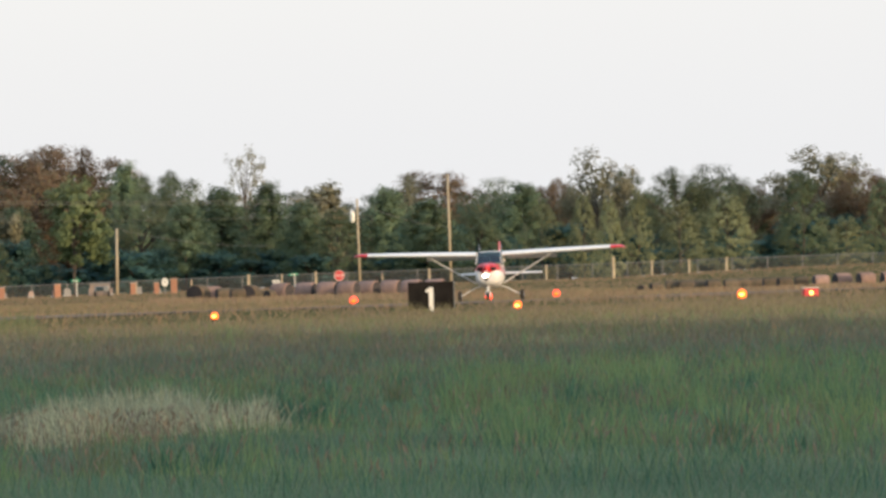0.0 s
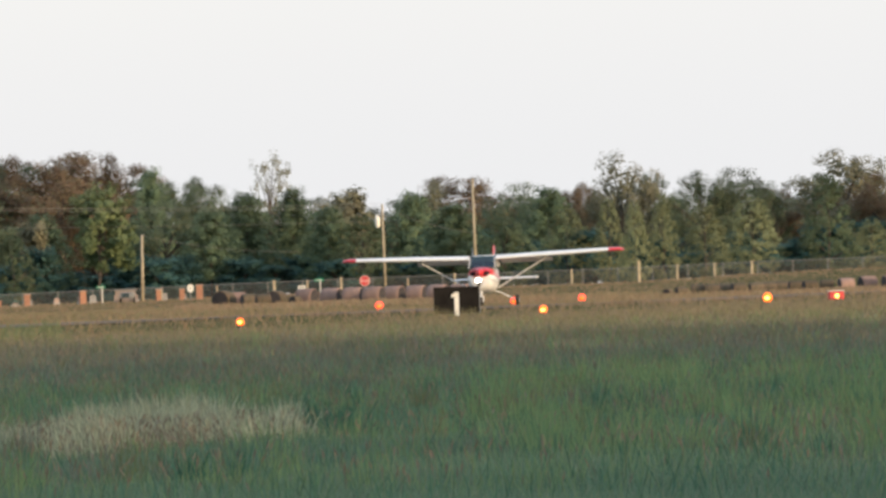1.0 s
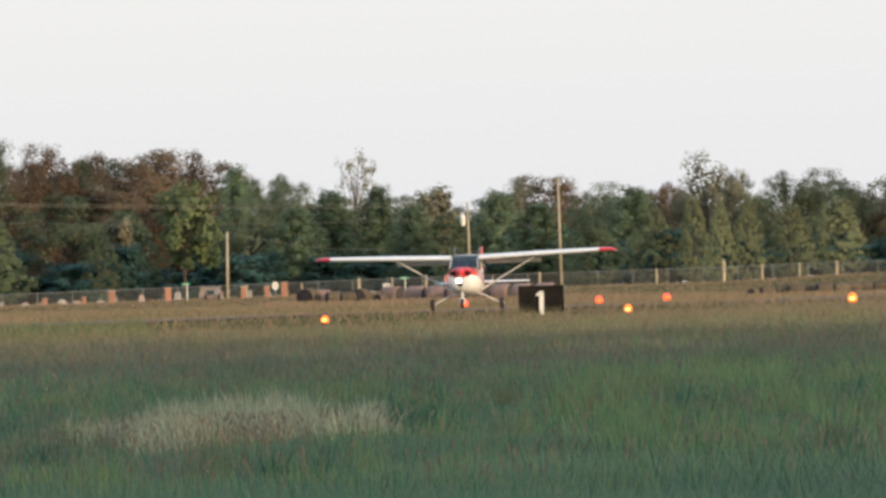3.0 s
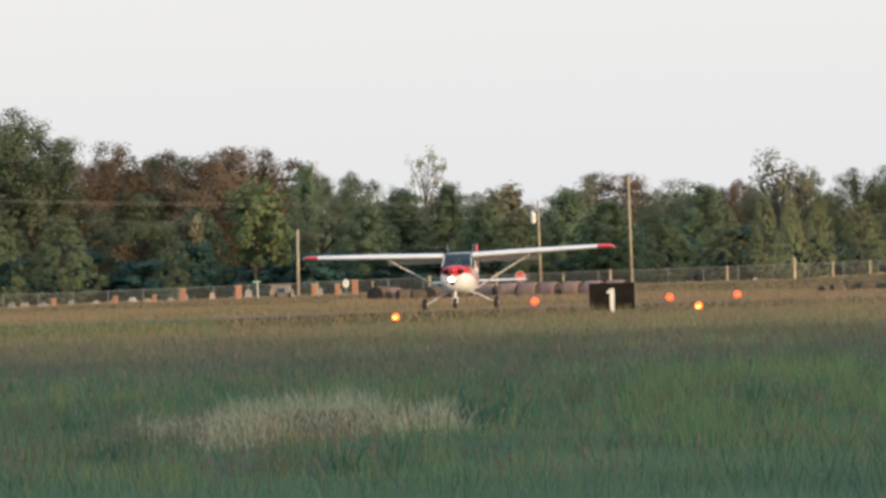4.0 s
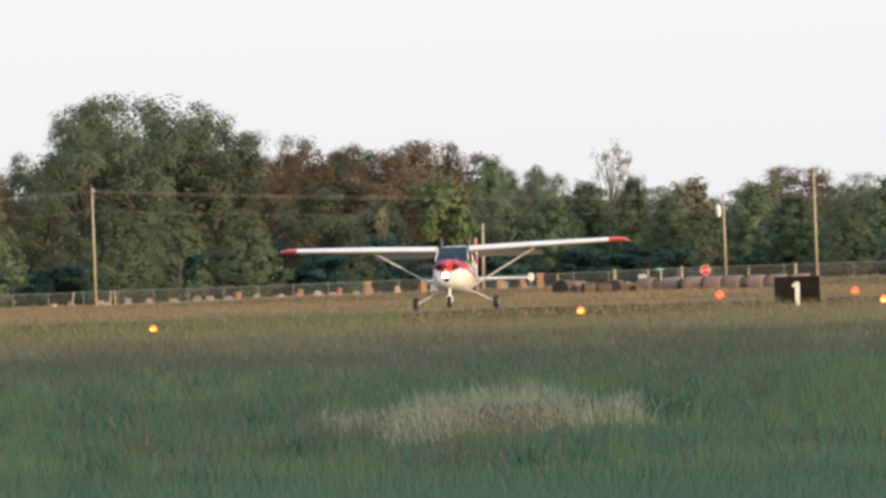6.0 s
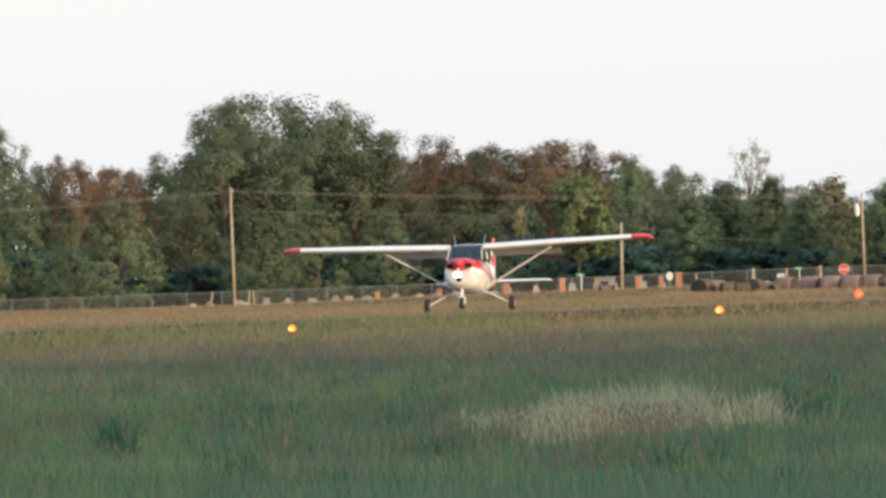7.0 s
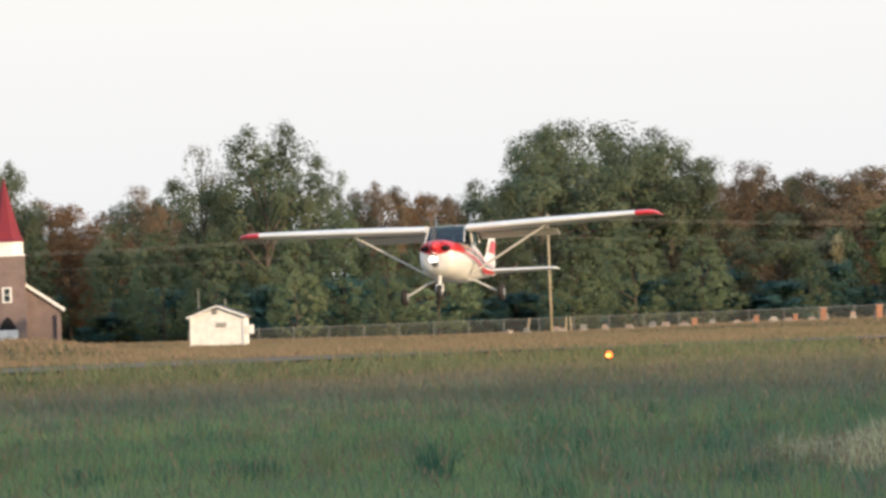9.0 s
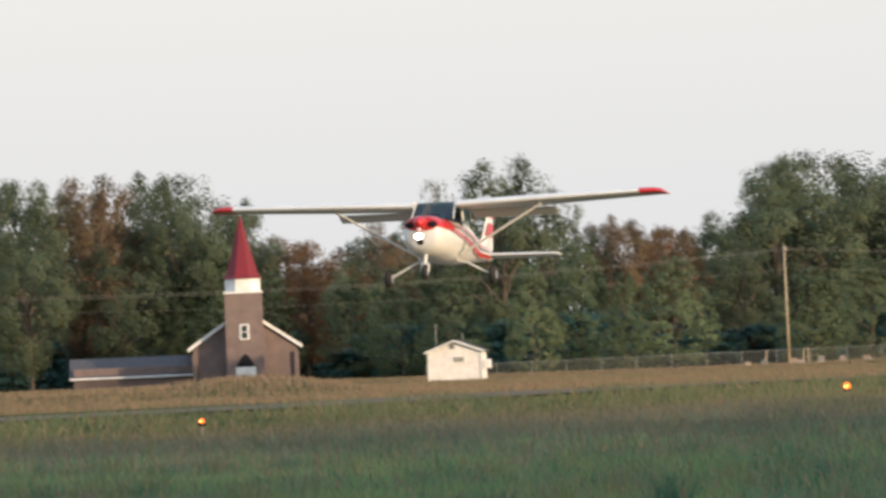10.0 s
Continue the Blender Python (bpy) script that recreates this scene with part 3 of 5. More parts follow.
def build_aircraft():
    craft = empty("light_aircraft", pose(0, 0, 0))
    bm = bmesh.new()
    body = [(2.02, 0.70, 0.80, 1.43), (1.95, 0.86, 0.68, 1.47), (1.6, 1.00, 0.58, 1.50), (1.0, 1.07, 0.54, 1.51), (0.75, 1.09, 0.53, 1.52), (0.1, 1.10, 0.53, 1.56),
            (-0.6, 1.10, 0.55, 1.60), (-1.1, 1.04, 0.58, 1.66), (-1.9, 0.84, 0.66, 1.60), (-3.0, 0.58, 0.80, 1.46), (-4.2, 0.38, 0.92, 1.36), (-5.3, 0.18, 1.02, 1.28), (-5.75, 0.06, 1.1, 1.24)]
    loft(bm, [ring(*b) for b in body])
    part("fuselage", bm, WHITE, craft, smooth=True)
    # red upper cowling and glare shield
    bm = bmesh.new()
    rows = []
    for y, w, z0, z1 in ((2.045, 0.70, 0.80, 1.435), (1.96, 0.87, 0.68, 1.478), (1.6, 1.01, 0.58, 1.508), (1.0, 1.08, 0.54, 1.518), (0.74, 1.10, 0.53, 1.528)):
        full = ring(y, w + 0.012, z0, z1 + 0.008, 28)
        rows.append([p for p in full if p[2] > z0 + (z1 - z0) * 0.64])
    k = min(len(r) for r in rows)
    rows = [r[:k] for r in rows]
    loft(bm, rows, close=False, caps=False)
    part("upper_cowling", bm, RED, craft, "red upper engine cowling", True)
    # dark nose face with inlets
    for sx in (-1, 1):
        bm = bmesh.new()
        ball(bm, 1, (sx * 0.26, 2.02, 1.27), (0.13, 0.05, 0.085))
        part("air_inlet", bm, BLACK, craft, "black engine air inlet", True)
    bm = bmesh.new()
    ball(bm, 1, (0.03, 2.01, 0.855), (0.085, 0.05, 0.065))
    part("lower_inlet", bm, BLACK, craft, "black carburettor inlet")
    bm = bmesh.new()
    ball(bm, 1, (0.07, 2.0, 1.0), (0.115, 0.055, 0.066))
    part("landing_light", bm, LAMPHOT, craft, "burning landing light")
    bm = bmesh.new()
    loft(bm, [ring(1.99, 0.80, 1.12, 1.43), ring(2.035, 0.72, 1.13, 1.42), ring(2.045, 0.5, 1.15, 1.4)])
    part("nose_bowl", bm, RED, craft, "red nose bowl round the inlets", True)
    prop = empty("propeller", pose(0, 2.17, 1.30))
    prop.parent = craft
    bm = bmesh.new()
    loft(bm, [[(r * math.cos(t), y, r * math.sin(t)) for t in np.linspace(0, 2 * math.pi, 17)[:-1]] for y, r in ((-0.08, 0.165), (0.0, 0.16), (0.1, 0.125), (0.18, 0.07), (0.215, 0.02))])
    part("spinner", bm, RED, prop, "red spinner", True)
    for sx in (-1, 1):
        bm = bmesh.new()
        rows = [[(sx * r + 0, -dy, -w / 2), (sx * r, 0.012, 0), (sx * r, dy, w / 2), (sx * r, -0.012, 0)] for r, w, dy in ((0.12, 0.09, 0.05), (0.35, 0.13, 0.045), (0.65, 0.12, 0.03), (0.9, 0.08, 0.018), (0.95, 0.03, 0.01))]
        loft(bm, rows)
        part("blade", bm, PROP_GREY, prop)
    # cabin roof, pillars, glass
    bm = bmesh.new()
    loft(bm, [ring(0.10, 1.04, 1.90, 1.985), ring(-0.15, 1.05, 1.86, 2.01), ring(-0.9, 1.0, 1.82, 2.02), ring(-1.6, 0.72, 1.7, 1.93), ring(-2.3, 0.4, 1.5, 1.72)])
    part("cabin_roof", bm, WHITE, craft, smooth=True)
    bm = bmesh.new()
    loft(bm, [[(-0.50, 0.86, 1.49), (0, 0.95, 1.52), (0.50, 0.86, 1.49)], [(-0.51, 0.66, 1.68), (0, 0.74, 1.70), (0.51, 0.66, 1.68)], [(-0.515, 0.42, 1.85), (0, 0.48, 1.87), (0.515, 0.42, 1.85)], [(-0.515, 0.10, 1.965), (0, 0.12, 1.98), (0.515, 0.10, 1.965)]], close=False, caps=False)
    part("windshield", bm, CABIN_GLASS, craft, "tinted windshield")
    for sx in (-1, 1):
        bm = bmesh.new()
        loft(bm, [[(sx * 0.545, y, 1.54), (sx * 0.49, y2, 1.91)] for y, y2 in ((0.80, 0.42), (0.1, 0.1), (-0.55, -0.5), (-1.3, -1.2))], close=False, caps=False)
        part("side_window", bm, CABIN_GLASS, craft, "tinted side window")
        for pa, pb, pr in (((0.52, 0.86, 1.49), (0.47, 0.44, 1.91), 0.017), ((0.55, -0.02, 1.53), (0.50, -0.05, 1.91), 0.035), ((0.54, -0.95, 1.58), (0.48, -0.9, 1.9), 0.05)):
            part("window_pillar", rod(bmesh.new(), (sx * pa[0], *pa[1:]), (sx * pb[0], *pb[1:]), pr, sides=8), WHITE, craft)
        # side stripes, swept down towards the tail
        for mat, off, h, nm, lb in ((RED, 0.0, 0.10, "red_stripe", "red side stripe"), (NAVY, 0.125, 0.05, "dark_stripe", "dark thin side stripe"), (RED, 0.20, 0.035, "upper_stripe", "thin red upper stripe"), (NAVY, -0.085, 0.022, "pin_stripe", "thin dark pin stripe")):
            bm = bmesh.new()
            rows = []
            for y in np.linspace(1.85, -5.0, 30):
                w = np.interp(-y, [-b[0] for b in body], [b[1] for b in body])
                z0 = np.interp(-y, [-b[0] for b in body], [b[2] for b in body])
                z1 = np.interp(-y, [-b[0] for b in body], [b[3] for b in body])
                zc = np.interp(-y, [-1.9, -1.2, 0.0, 1.5, 3.0, 5.0], [1.30, 1.27, 1.16, 1.02, 0.98, 1.08]) + off * float(np.interp(-y, [-1.9, -0.5, 2, 5], [0.75, 1.0, 1.35, 0.8]))
                hh = h * np.interp(-y, [-1.9, 0, 2.0, 5.0], [0.6, 1.0, 1.5, 0.7])
                rr = []
                for z in (zc - hh / 2, zc, zc + hh / 2):
                    q = min(0.99, abs(z - (z0 + z1) / 2) / ((z1 - z0) / 2))
                    rr.append((sx * (w / 2 * (1 - q ** 2.6) ** (1 / 2.6) + 0.006), y, z))
                rows.append(rr)
            loft(bm, rows, close=False, caps=False)
            part(nm, bm, mat, craft, lb, True)
    # dark seats inside
    for sx in (-0.26, 0.26):
        bm = bmesh.new()
        box(bm, (0.42, 0.14, 0.42), (sx, -0.35, 1.56), 0.05)
        part("seat_back", bm, NAVY, craft)
    # wings
    for sx in (-1, 1):
        bm = bmesh.new()
        z = lambda x: 1.83 + x * math.tan(radians(1.73))
        rows = [wing_section(sx * x, 0.66 - t, c, z(x)) for x, c, t in ((0.53, 1.63, 0), (2.6, 1.63, 0), (4.0, 1.40, 0.07), (4.95, 1.22, 0.13))]
        loft(bm, rows if sx > 0 else [list(reversed(r)) for r in rows])
        part("wing", bm, WHITE, craft, smooth=False)
        bm = bmesh.new()
        rows = [wing_section(sx * x, 0.66 - t, c, z(x) + dz, th) for x, c, t, dz, th in ((4.93, 1.235, 0.128, 0, 0.125), (5.25, 1.15, 0.17, 0, 0.12), (5.42, 1.02, 0.24, -0.01, 0.1), (5.5, 0.8, 0.38, -0.03, 0.06))]
        loft(bm, rows)
        part("wing_tip", bm, RED, craft, "red drooped wing tip")
        bm = bmesh.new()
        box(bm, (2.05, 0.42, 0.035), (sx * 1.62, -0.97, 1.77), 0.01, Matrix.Rotation(radians(18), 4, "X"))
        part("flap", bm, WHITE, craft, "lowered white wing flap")
        bm = bmesh.new()
        a, b = Vector((sx * 0.56, 0.15, 0.72)), Vector((sx * 2.55, 0.20, 1.86))
        d = (b - a).normalized()
        sec = lambda p, s: [tuple(p + Vector((0, 0.085 * s * c, 0)) + Vector((-d.z * sx, 0, abs(d.x))) * 0.028 * s * q) for c, q in ((1, 0), (0.5, 1), (-0.4, 0.8), (-1, 0), (-0.4, -0.8), (0.5, -1))]
        loft(bm, [sec(a, 1), sec(b, 1)])
        part("wing_strut", bm, WHITE, craft)
        # main gear
        bm = bmesh.new()
        loft(bm, [[(sx * x + dx, y0, zz + dz) for dx, y0, dz in ((0, 0.06, 0.02), (0, -0.06, 0.02), (0, -0.06, -0.02), (0, 0.06, -0.02))] for x, zz in ((0.40, 0.60), (0.62, 0.54), (0.95, 0.36), (1.20, 0.235))])
        part("gear_leg", bm, WHITE, craft)
        wheel = empty("wheel", pose(sx * 1.265, 0, 0.215))
        wheel.parent = craft
        bm = bmesh.new()
        loft(bm, [[(x, r * math.cos(t), r * math.sin(t)) for t in np.linspace(0, 2 * math.pi, 25)[:-1]] for x, r in ((-0.075, 0.12), (-0.08, 0.17), (-0.05, 0.208), (0, 0.215), (0.05, 0.208), (0.08, 0.17), (0.075, 0.12))])
        part("tyre", bm, RUBBER, wheel, smooth=True)
        bm = bmesh.new()
        rod(bm, (-0.078, 0, 0), (0.078, 0, 0), 0.11, sides=16)
        part("rim", bm, METAL, wheel)
        # tailplane
        bm = bmesh.new()
        rows = [wing_section(sx * x, y, c, 1.14, 0.09) for x, y, c in ((0.06, -4.85, 1.1), (0.9, -4.98, 0.92), (1.66, -5.1, 0.72), (1.73, -5.2, 0.5))]
        loft(bm, rows)
        part("tailplane", bm, WHITE, craft)
    # nose gear
    bm = bmesh.new()
    rod(bm, (0, 1.62, 0.62), (0, 1.70, 0.30), 0.05, 0.04)
    rod(bm, (-0.09, 1.70, 0.36), (0.09, 1.70, 0.36), 0.025)
    for sx in (-1, 1):
        rod(bm, (sx * 0.085, 1.70, 0.36), (sx * 0.085, 1.72, 0.18), 0.022)
    part("nose_strut", bm, WHITE, craft)
    wheel = empty("nose_wheel", pose(0, 1.72, 0.18))
    wheel.parent = craft
    bm = bmesh.new()
    loft(bm, [[(x, r * math.cos(t), r * math.sin(t)) for t in np.linspace(0, 2 * math.pi, 25)[:-1]] for x, r in ((-0.06, 0.1), (-0.065, 0.145), (-0.04, 0.175), (0, 0.18), (0.04, 0.175), (0.065, 0.145), (0.06, 0.1))])
    part("tyre", bm, RUBBER, wheel, smooth=True)
    bm = bmesh.new()
    rod(bm, (-0.063, 0, 0), (0.063, 0, 0), 0.09, sides=14)
    part("rim", bm, METAL, wheel)
    # fin and rudder
    bm = bmesh.new()
    fin = lambda y0, y1, z, th: [(0, y0, z), (th, y0 * 0.6 + y1 * 0.4, z), (0, y1, z), (-th, y0 * 0.6 + y1 * 0.4, z)]
    loft(bm, [fin(-3.9, -5.75, 1.30, 0.05), fin(-4.55, -5.78, 1.55, 0.05), fin(-5.1, -5.86, 2.10, 0.04)])
    part("fin", bm, WHITE, craft)
    bm = bmesh.new()
    loft(bm, [fin(-5.09, -5.87, 2.09, 0.042), fin(-5.32, -5.92, 2.42, 0.035), fin(-5.38, -5.90, 2.48, 0.01)])
    part("fin_tip", bm, RED, craft, "red fin tip")
    for sx in (-1, 1):
        bm = bmesh.new()
        loft(bm, [[(sx * 0.054, -4.75, 1.62), (sx * 0.05, -5.5, 1.6)], [(sx * 0.05, -5.15, 1.95), (sx * 0.048, -5.65, 1.93)]], close=False, caps=False)
        part("fin_stripe", bm, RED, craft, "red flash on the fin")
        bm = bmesh.new()
        rod(bm, (sx * 0.42, -0.35, 2.0), (sx * 0.47, -0.5, 2.32), 0.012, 0.006, 6)
        part("aerial", bm, METAL, craft)
    return craft, prop


AIRCRAFT, PROPELLER = build_aircraft()
tagged(AIRCRAFT, "white high-wing light aircraft with red nose and wing tips taking off", "aircraft")


# ---- runway lights and signs ----
def runway_lamp(p, mat, core, label, r=0.13, post=0.22):
    e = empty("runway_light", Matrix.Translation(p))
    part("base", rod(bmesh.new(), (0, 0, 0), (0, 0, 0.05), 0.12, 0.10, 12), GALV, e)
    part("stem", rod(bmesh.new(), (0, 0, 0.04), (0, 0, post), 0.025, sides=8), GALV, e)
    part("collar", rod(bmesh.new(), (0, 0, post), (0, 0, post + 0.05), 0.08, 0.09, 12), BLACK, e)
    part("globe", ball(bmesh.new(), r, (0, 0, post + 0.05 + r * 0.8), (1, 1, 1.05)), mat, e, smooth=True)
    part("bulb", ball(bmesh.new(), r * 0.46, (-0.02, -r * 0.78, post + 0.05 + r * 0.72), (1.2, 0.9, 0.8)), core, e, smooth=True)
    tagged(e, label, "runway light", "lights along the runway")


for u, d, big in ((528, 480, 0.19), (131, 420, 0.15), (-406, 360, 0.115), (-1163, 299, 0.09), (-2306, 238, 0.05)):
    p = spot(u, d)
    runway_lamp(p, AMBER, HOT_AMBER, "glowing amber runway edge light on a short stem", big, max(0.03, (0.41 if d == 420 else 0.47) - p.z - big))
for u, d, z in ((-159, 521, 0.30), (80, 560, 0.36), (200, 583, 0.36)):
    p = spot(u, d)
    runway_lamp(p, REDLAMP, AMBER, "glowing red runway end light with a round globe", 0.18, max(0.03, z - p.z))


def digit_sign(p):
    e = empty("distance_sign", Matrix.Translation(p) @ pose(0, 0, 0, 0, 0, 2))
    top = 1.33 - p.z
    part("panel", box(bmesh.new(), (1.52, 0.16, top - 0.28), (0, 0, (top + 0.28) / 2), 0.015), SIGN_BLACK, e, "black sign panel")
    for sx in (-0.55, 0.55):
        part("leg", rod(bmesh.new(), (sx, 0, -0.1), (sx, 0, 0.3), 0.04), GALV, e)
    # grey strip on the right only: the panel's sunlit side, put in as colour
    part("edge_cap", box(bmesh.new(), (0.03, 0.17, top - 0.28), (0.775, 0, (top + 0.28) / 2), 0.004), GALV, e)
    font = bpy.data.curves.new("numeral", "FONT")
    font.body, font.size, font.extrude, font.align_x = "1", 1.12, 0.012, "CENTER"
    font.offset = 0.02
    t = new("numeral", font)
    t.parent, t.matrix_basis = e, pose(0.0, -0.1, top - 0.17 - 0.80, 90, 0, 0)
    font.materials.append(SIGN_WHITE)
    t["label"] = "white numeral 1"
    bm = bmesh.new()
    loft(bm, [[(0.0, y, top - 0.17), (-0.17, y, top - 0.27), (-0.17, y, top - 0.36), (0.0, y, top - 0.30)] for y in (-0.112, -0.086)])
    part("numeral_flag", bm, SIGN_WHITE, e)
    tagged(e, "black distance sign with a white 1 in the grass", "sign")


digit_sign(spot(-22, 405))

# tipped red marker box with a lamp in its mouth
rb = empty("marker_box", Matrix.Translation(spot(649, 500)) @ pose(0, 0, 0, 0, 0, 12))
part("shell", box(bmesh.new(), (0.62, 0.4, 0.34), (0, 0, 0.38), 0.04), SIGN_RED, rb)
part("top_plate", box(bmesh.new(), (0.66, 0.44, 0.03), (0, 0, 0.57), 0.008), SIGN_WHITE, rb, "pale top plate")
for sx in (-0.24, 0.24):
    part("leg", rod(bmesh.new(), (sx, 0, 0), (sx, 0, 0.25), 0.025), GALV, rb)
part("lens", ball(bmesh.new(), 0.085, (0, -0.2, 0.36), (1, 0.4, 1.1)), HOT_AMBER, rb, "glowing lens")
tagged(rb, "red metal runway marker box with a glowing lens", "runway light")


def polygon_plate(bm, n, r, depth, at, turn=0.0):
    pts = [(r * math.cos(2 * math.pi * (i + 0.5) / n + turn), r * math.sin(2 * math.pi * (i + 0.5) / n + turn)) for i in range(n)]
    return loft(bm, [[(at[0] + x, at[1] + dy, at[2] + z) for x, z in pts] for dy in (-depth / 2, depth / 2)])


def stop_sign(p):
    e = empty("stop_sign", Matrix.Translation(p))
    c = 1.98 - p.z
    part("post", box(bmesh.new(), (0.07, 0.05, c + 0.3), (0, 0.04, (c + 0.3) / 2 - 0.02), 0.006), GALV, e)
    part("rim", polygon_plate(bmesh.new(), 8, 0.385, 0.01, (0, 0, c)), SIGN_WHITE, e, "white rim")
    part("face", polygon_plate(bmesh.new(), 8, 0.355, 0.012, (0, -0.004, c)), SIGN_RED, e)
    font = bpy.data.curves.new("lettering", "FONT")
    font.body, font.size, font.extrude, font.align_x = "STOP", 0.27, 0.004, "CENTER"
    t = new("lettering", font)
    t.parent, t.matrix_basis = e, pose(0, -0.018, c - 0.1, 90, 0, 0)
    font.materials.append(SIGN_WHITE)
    tagged(e, "red octagonal stop sign with white lettering on a post", "road sign")


stop_sign(spot(-183, 840))


def oval_sign(p):
    e = empty("road_sign", Matrix.Translation(p))
    c = 1.86 - p.z
    part("post", rod(bmesh.new(), (0, 0.03, -0.05), (0, 0.03, c), 0.03, sides=8), GALV, e)
    bm = bmesh.new()
    loft(bm, [[(0.22 * math.cos(t), y, c + 0.28 * math.sin(t)) for t in np.linspace(0, 2 * math.pi, 21)[:-1]] for y in (-0.012, 0.012)])
    part("face", bm, SIGN_WHITE, e)
    part("marking", box(bmesh.new(), (0.05, 0.01, 0.24), (0, -0.02, c), 0.004), GALV, e, "grey bar marking")
    tagged(e, "small pale oval road sign with a grey mark", "road sign")


oval_sign(spot(-492, 815))


def street_name(p):
    e = empty("street_sign", Matrix.Translation(p))
    c = 2.15 - p.z
    part("post", rod(bmesh.new(), (0, 0, -0.05), (0, 0, c), 0.035, sides=8), SIGN_WHITE, e)
    part("blade", box(bmesh.new(), (0.62, 0.02, 0.15), (-0.08, -0.02, c), 0.006), SIGN_GREEN, e, "green name blade")
    part("lettering_bar", box(bmesh.new(), (0.42, 0.008, 0.05), (-0.08, -0.033, c)), SIGN_WHITE, e)
    part("cross_blade", box(bmesh.new(), (0.02, 0.55, 0.13), (0.0, 0, c + 0.14), 0.006), SIGN_GREEN, e)
    tagged(e, "green street name sign on a pale post", "road sign")


street_name(spot(-262, 835))
street_name(spot(-648, 822))


def small_board(p, top, w, h, mat, label):
    e = empty("notice_board", Matrix.Translation(p))
    c = top - p.z
    part("face", box(bmesh.new(), (w, 0.03, h), (0, 0, c - h / 2), 0.006), mat, e)
    part("lettering_bar", box(bmesh.new(), (w * 0.7, 0.008, h * 0.2), (0, -0.02, c - h / 2)), BLACK, e)
    for sx in (-0.4, 0.4):
        part("leg", box(bmesh.new(), (0.05, 0.05, c - h + 0.1), (sx * w, 0.02, (c - h) / 2), 0.006), GALV, e)
    tagged(e, label, "sign")


small_board(spot(-295, 835), 1.80, 0.5, 0.25, SIGN_WHITE, "small white notice board on two legs")


# ---- poles and wires ----
def utility_pole(u, d, top, arm, label, lean=0.0, thick=0.14, lamp=False):
    p = spot(u, d)
    h = top - p.z
    e = empty("utility_pole", Matrix.Translation(p) @ pose(0, 0, 0, 0, lean, 0))
    part("shaft", rod(bmesh.new(), (0, 0, -0.3), (0, 0, h), thick, thick * 0.72, 12), POLE_WOOD, e, smooth=True)
    if arm:
        part("crossarm", box(bmesh.new(), (0.10, 1.5, 0.10), (0.1, 0, h - 0.25), 0.01), POLE_WOOD, e)
        for sy in (-0.6, 0.0, 0.6):
            part("insulator", rod(bmesh.new(), (0.1, sy, h - 0.2), (0.1, sy, h - 0.05), 0.04, 0.03, 8), GALV, e)
        part("bracket", rod(bmesh.new(), (0.05, 0, h - 0.7), (0.12, 0.45, h - 0.28), 0.02, sides=6), GALV, e)
    if lamp:
        part("lamp_arm", rod(bmesh.new(), (0, 0, h - 0.9), (-0.35, -0.1, h - 0.75), 0.025, sides=8), GALV, e)
        bm = bmesh.new()
        loft(bm, [[(-0.36 + r * math.cos(t), -0.1 + r * math.sin(t), z) for t in np.linspace(0, 2 * math.pi, 15)[:-1]] for z, r in ((h - 1.65, 0.10), (h - 1.55, 0.17), (h - 1.15, 0.19), (h - 0.9, 0.14), (h - 0.78, 0.05))])
        part("lamp_head", bm, SIGN_WHITE, e, "white lamp head", True)
    else:
        part("cap", rod(bmesh.new(), (0, 0, h - 0.02), (0, 0, h + 0.03), thick * 0.75, thick * 0.6, 10), GALV, e)
    tagged(e, label, "utility pole", "poles along the road")
    return Vector((p.x, p.y, top))


A4 = utility_pole(-1263, 800, 8.59, True, "tall weathered wooden utility pole with a crossarm", -0.3, 0.10)
A1 = utility_pole(-577, 830, 5.62, False, "short weathered wooden pole beside the road", 1.2, 0.115)
A2 = utility_pole(-147, 845, 7.29, False, "wooden pole carrying a white yard lamp", -0.4, 0.095, True)
utility_pole(14, 850, 8.88, False, "tall thin wooden pole by the fence", -0.2, 0.105)


def cable(a, b, sag, r=0.018):
    cu = bpy.data.curves.new("overhead_wire", "CURVE")
    cu.dimensions, cu.bevel_depth, cu.bevel_resolution = "3D", r, 1
    sp = cu.splines.new("POLY")
    sp.points.add(24)
    for i in range(25):
        f = i / 24
        q = Vector(a).lerp(Vector(b), f) - Vector((0, 0, sag * 4 * f * (1 - f)))
        sp.points[i].co = (*q, 1)
    cu.materials.append(CABLE)
    tagged(new("overhead_wire", cu), "thin dark overhead wire sagging between poles", "wire", "overhead wires")


def air(u, d, z):
    a = u / FOCAL
    return Vector((d * math.sin(a), d * math.cos(a), z))


for k, (za, zb, zc) in enumerate(((8.40, 7.55, 6.95), (8.30, 7.30, 6.75), (7.05, 6.35, 6.0))):
    cable(A4 + Vector((0.1, (k - 1) * 0.6, za - 8.59)), air(-150, 845, zb - 0.2), 0.35, 0.008 if k < 2 else 0.005)
    cable(A4 + Vector((0.1, (k - 1) * 0.6, za - 8.59)), air(-2950, 780, zc + 0.6), 0.9, 0.008 if k < 2 else 0.005)
cable(A1, air(-300, 848, 4.2), 0.35, 0.007)
cable(A2 + Vector((0, 0, -0.2)), air(14, 850, 5.1), 0.3, 0.007)


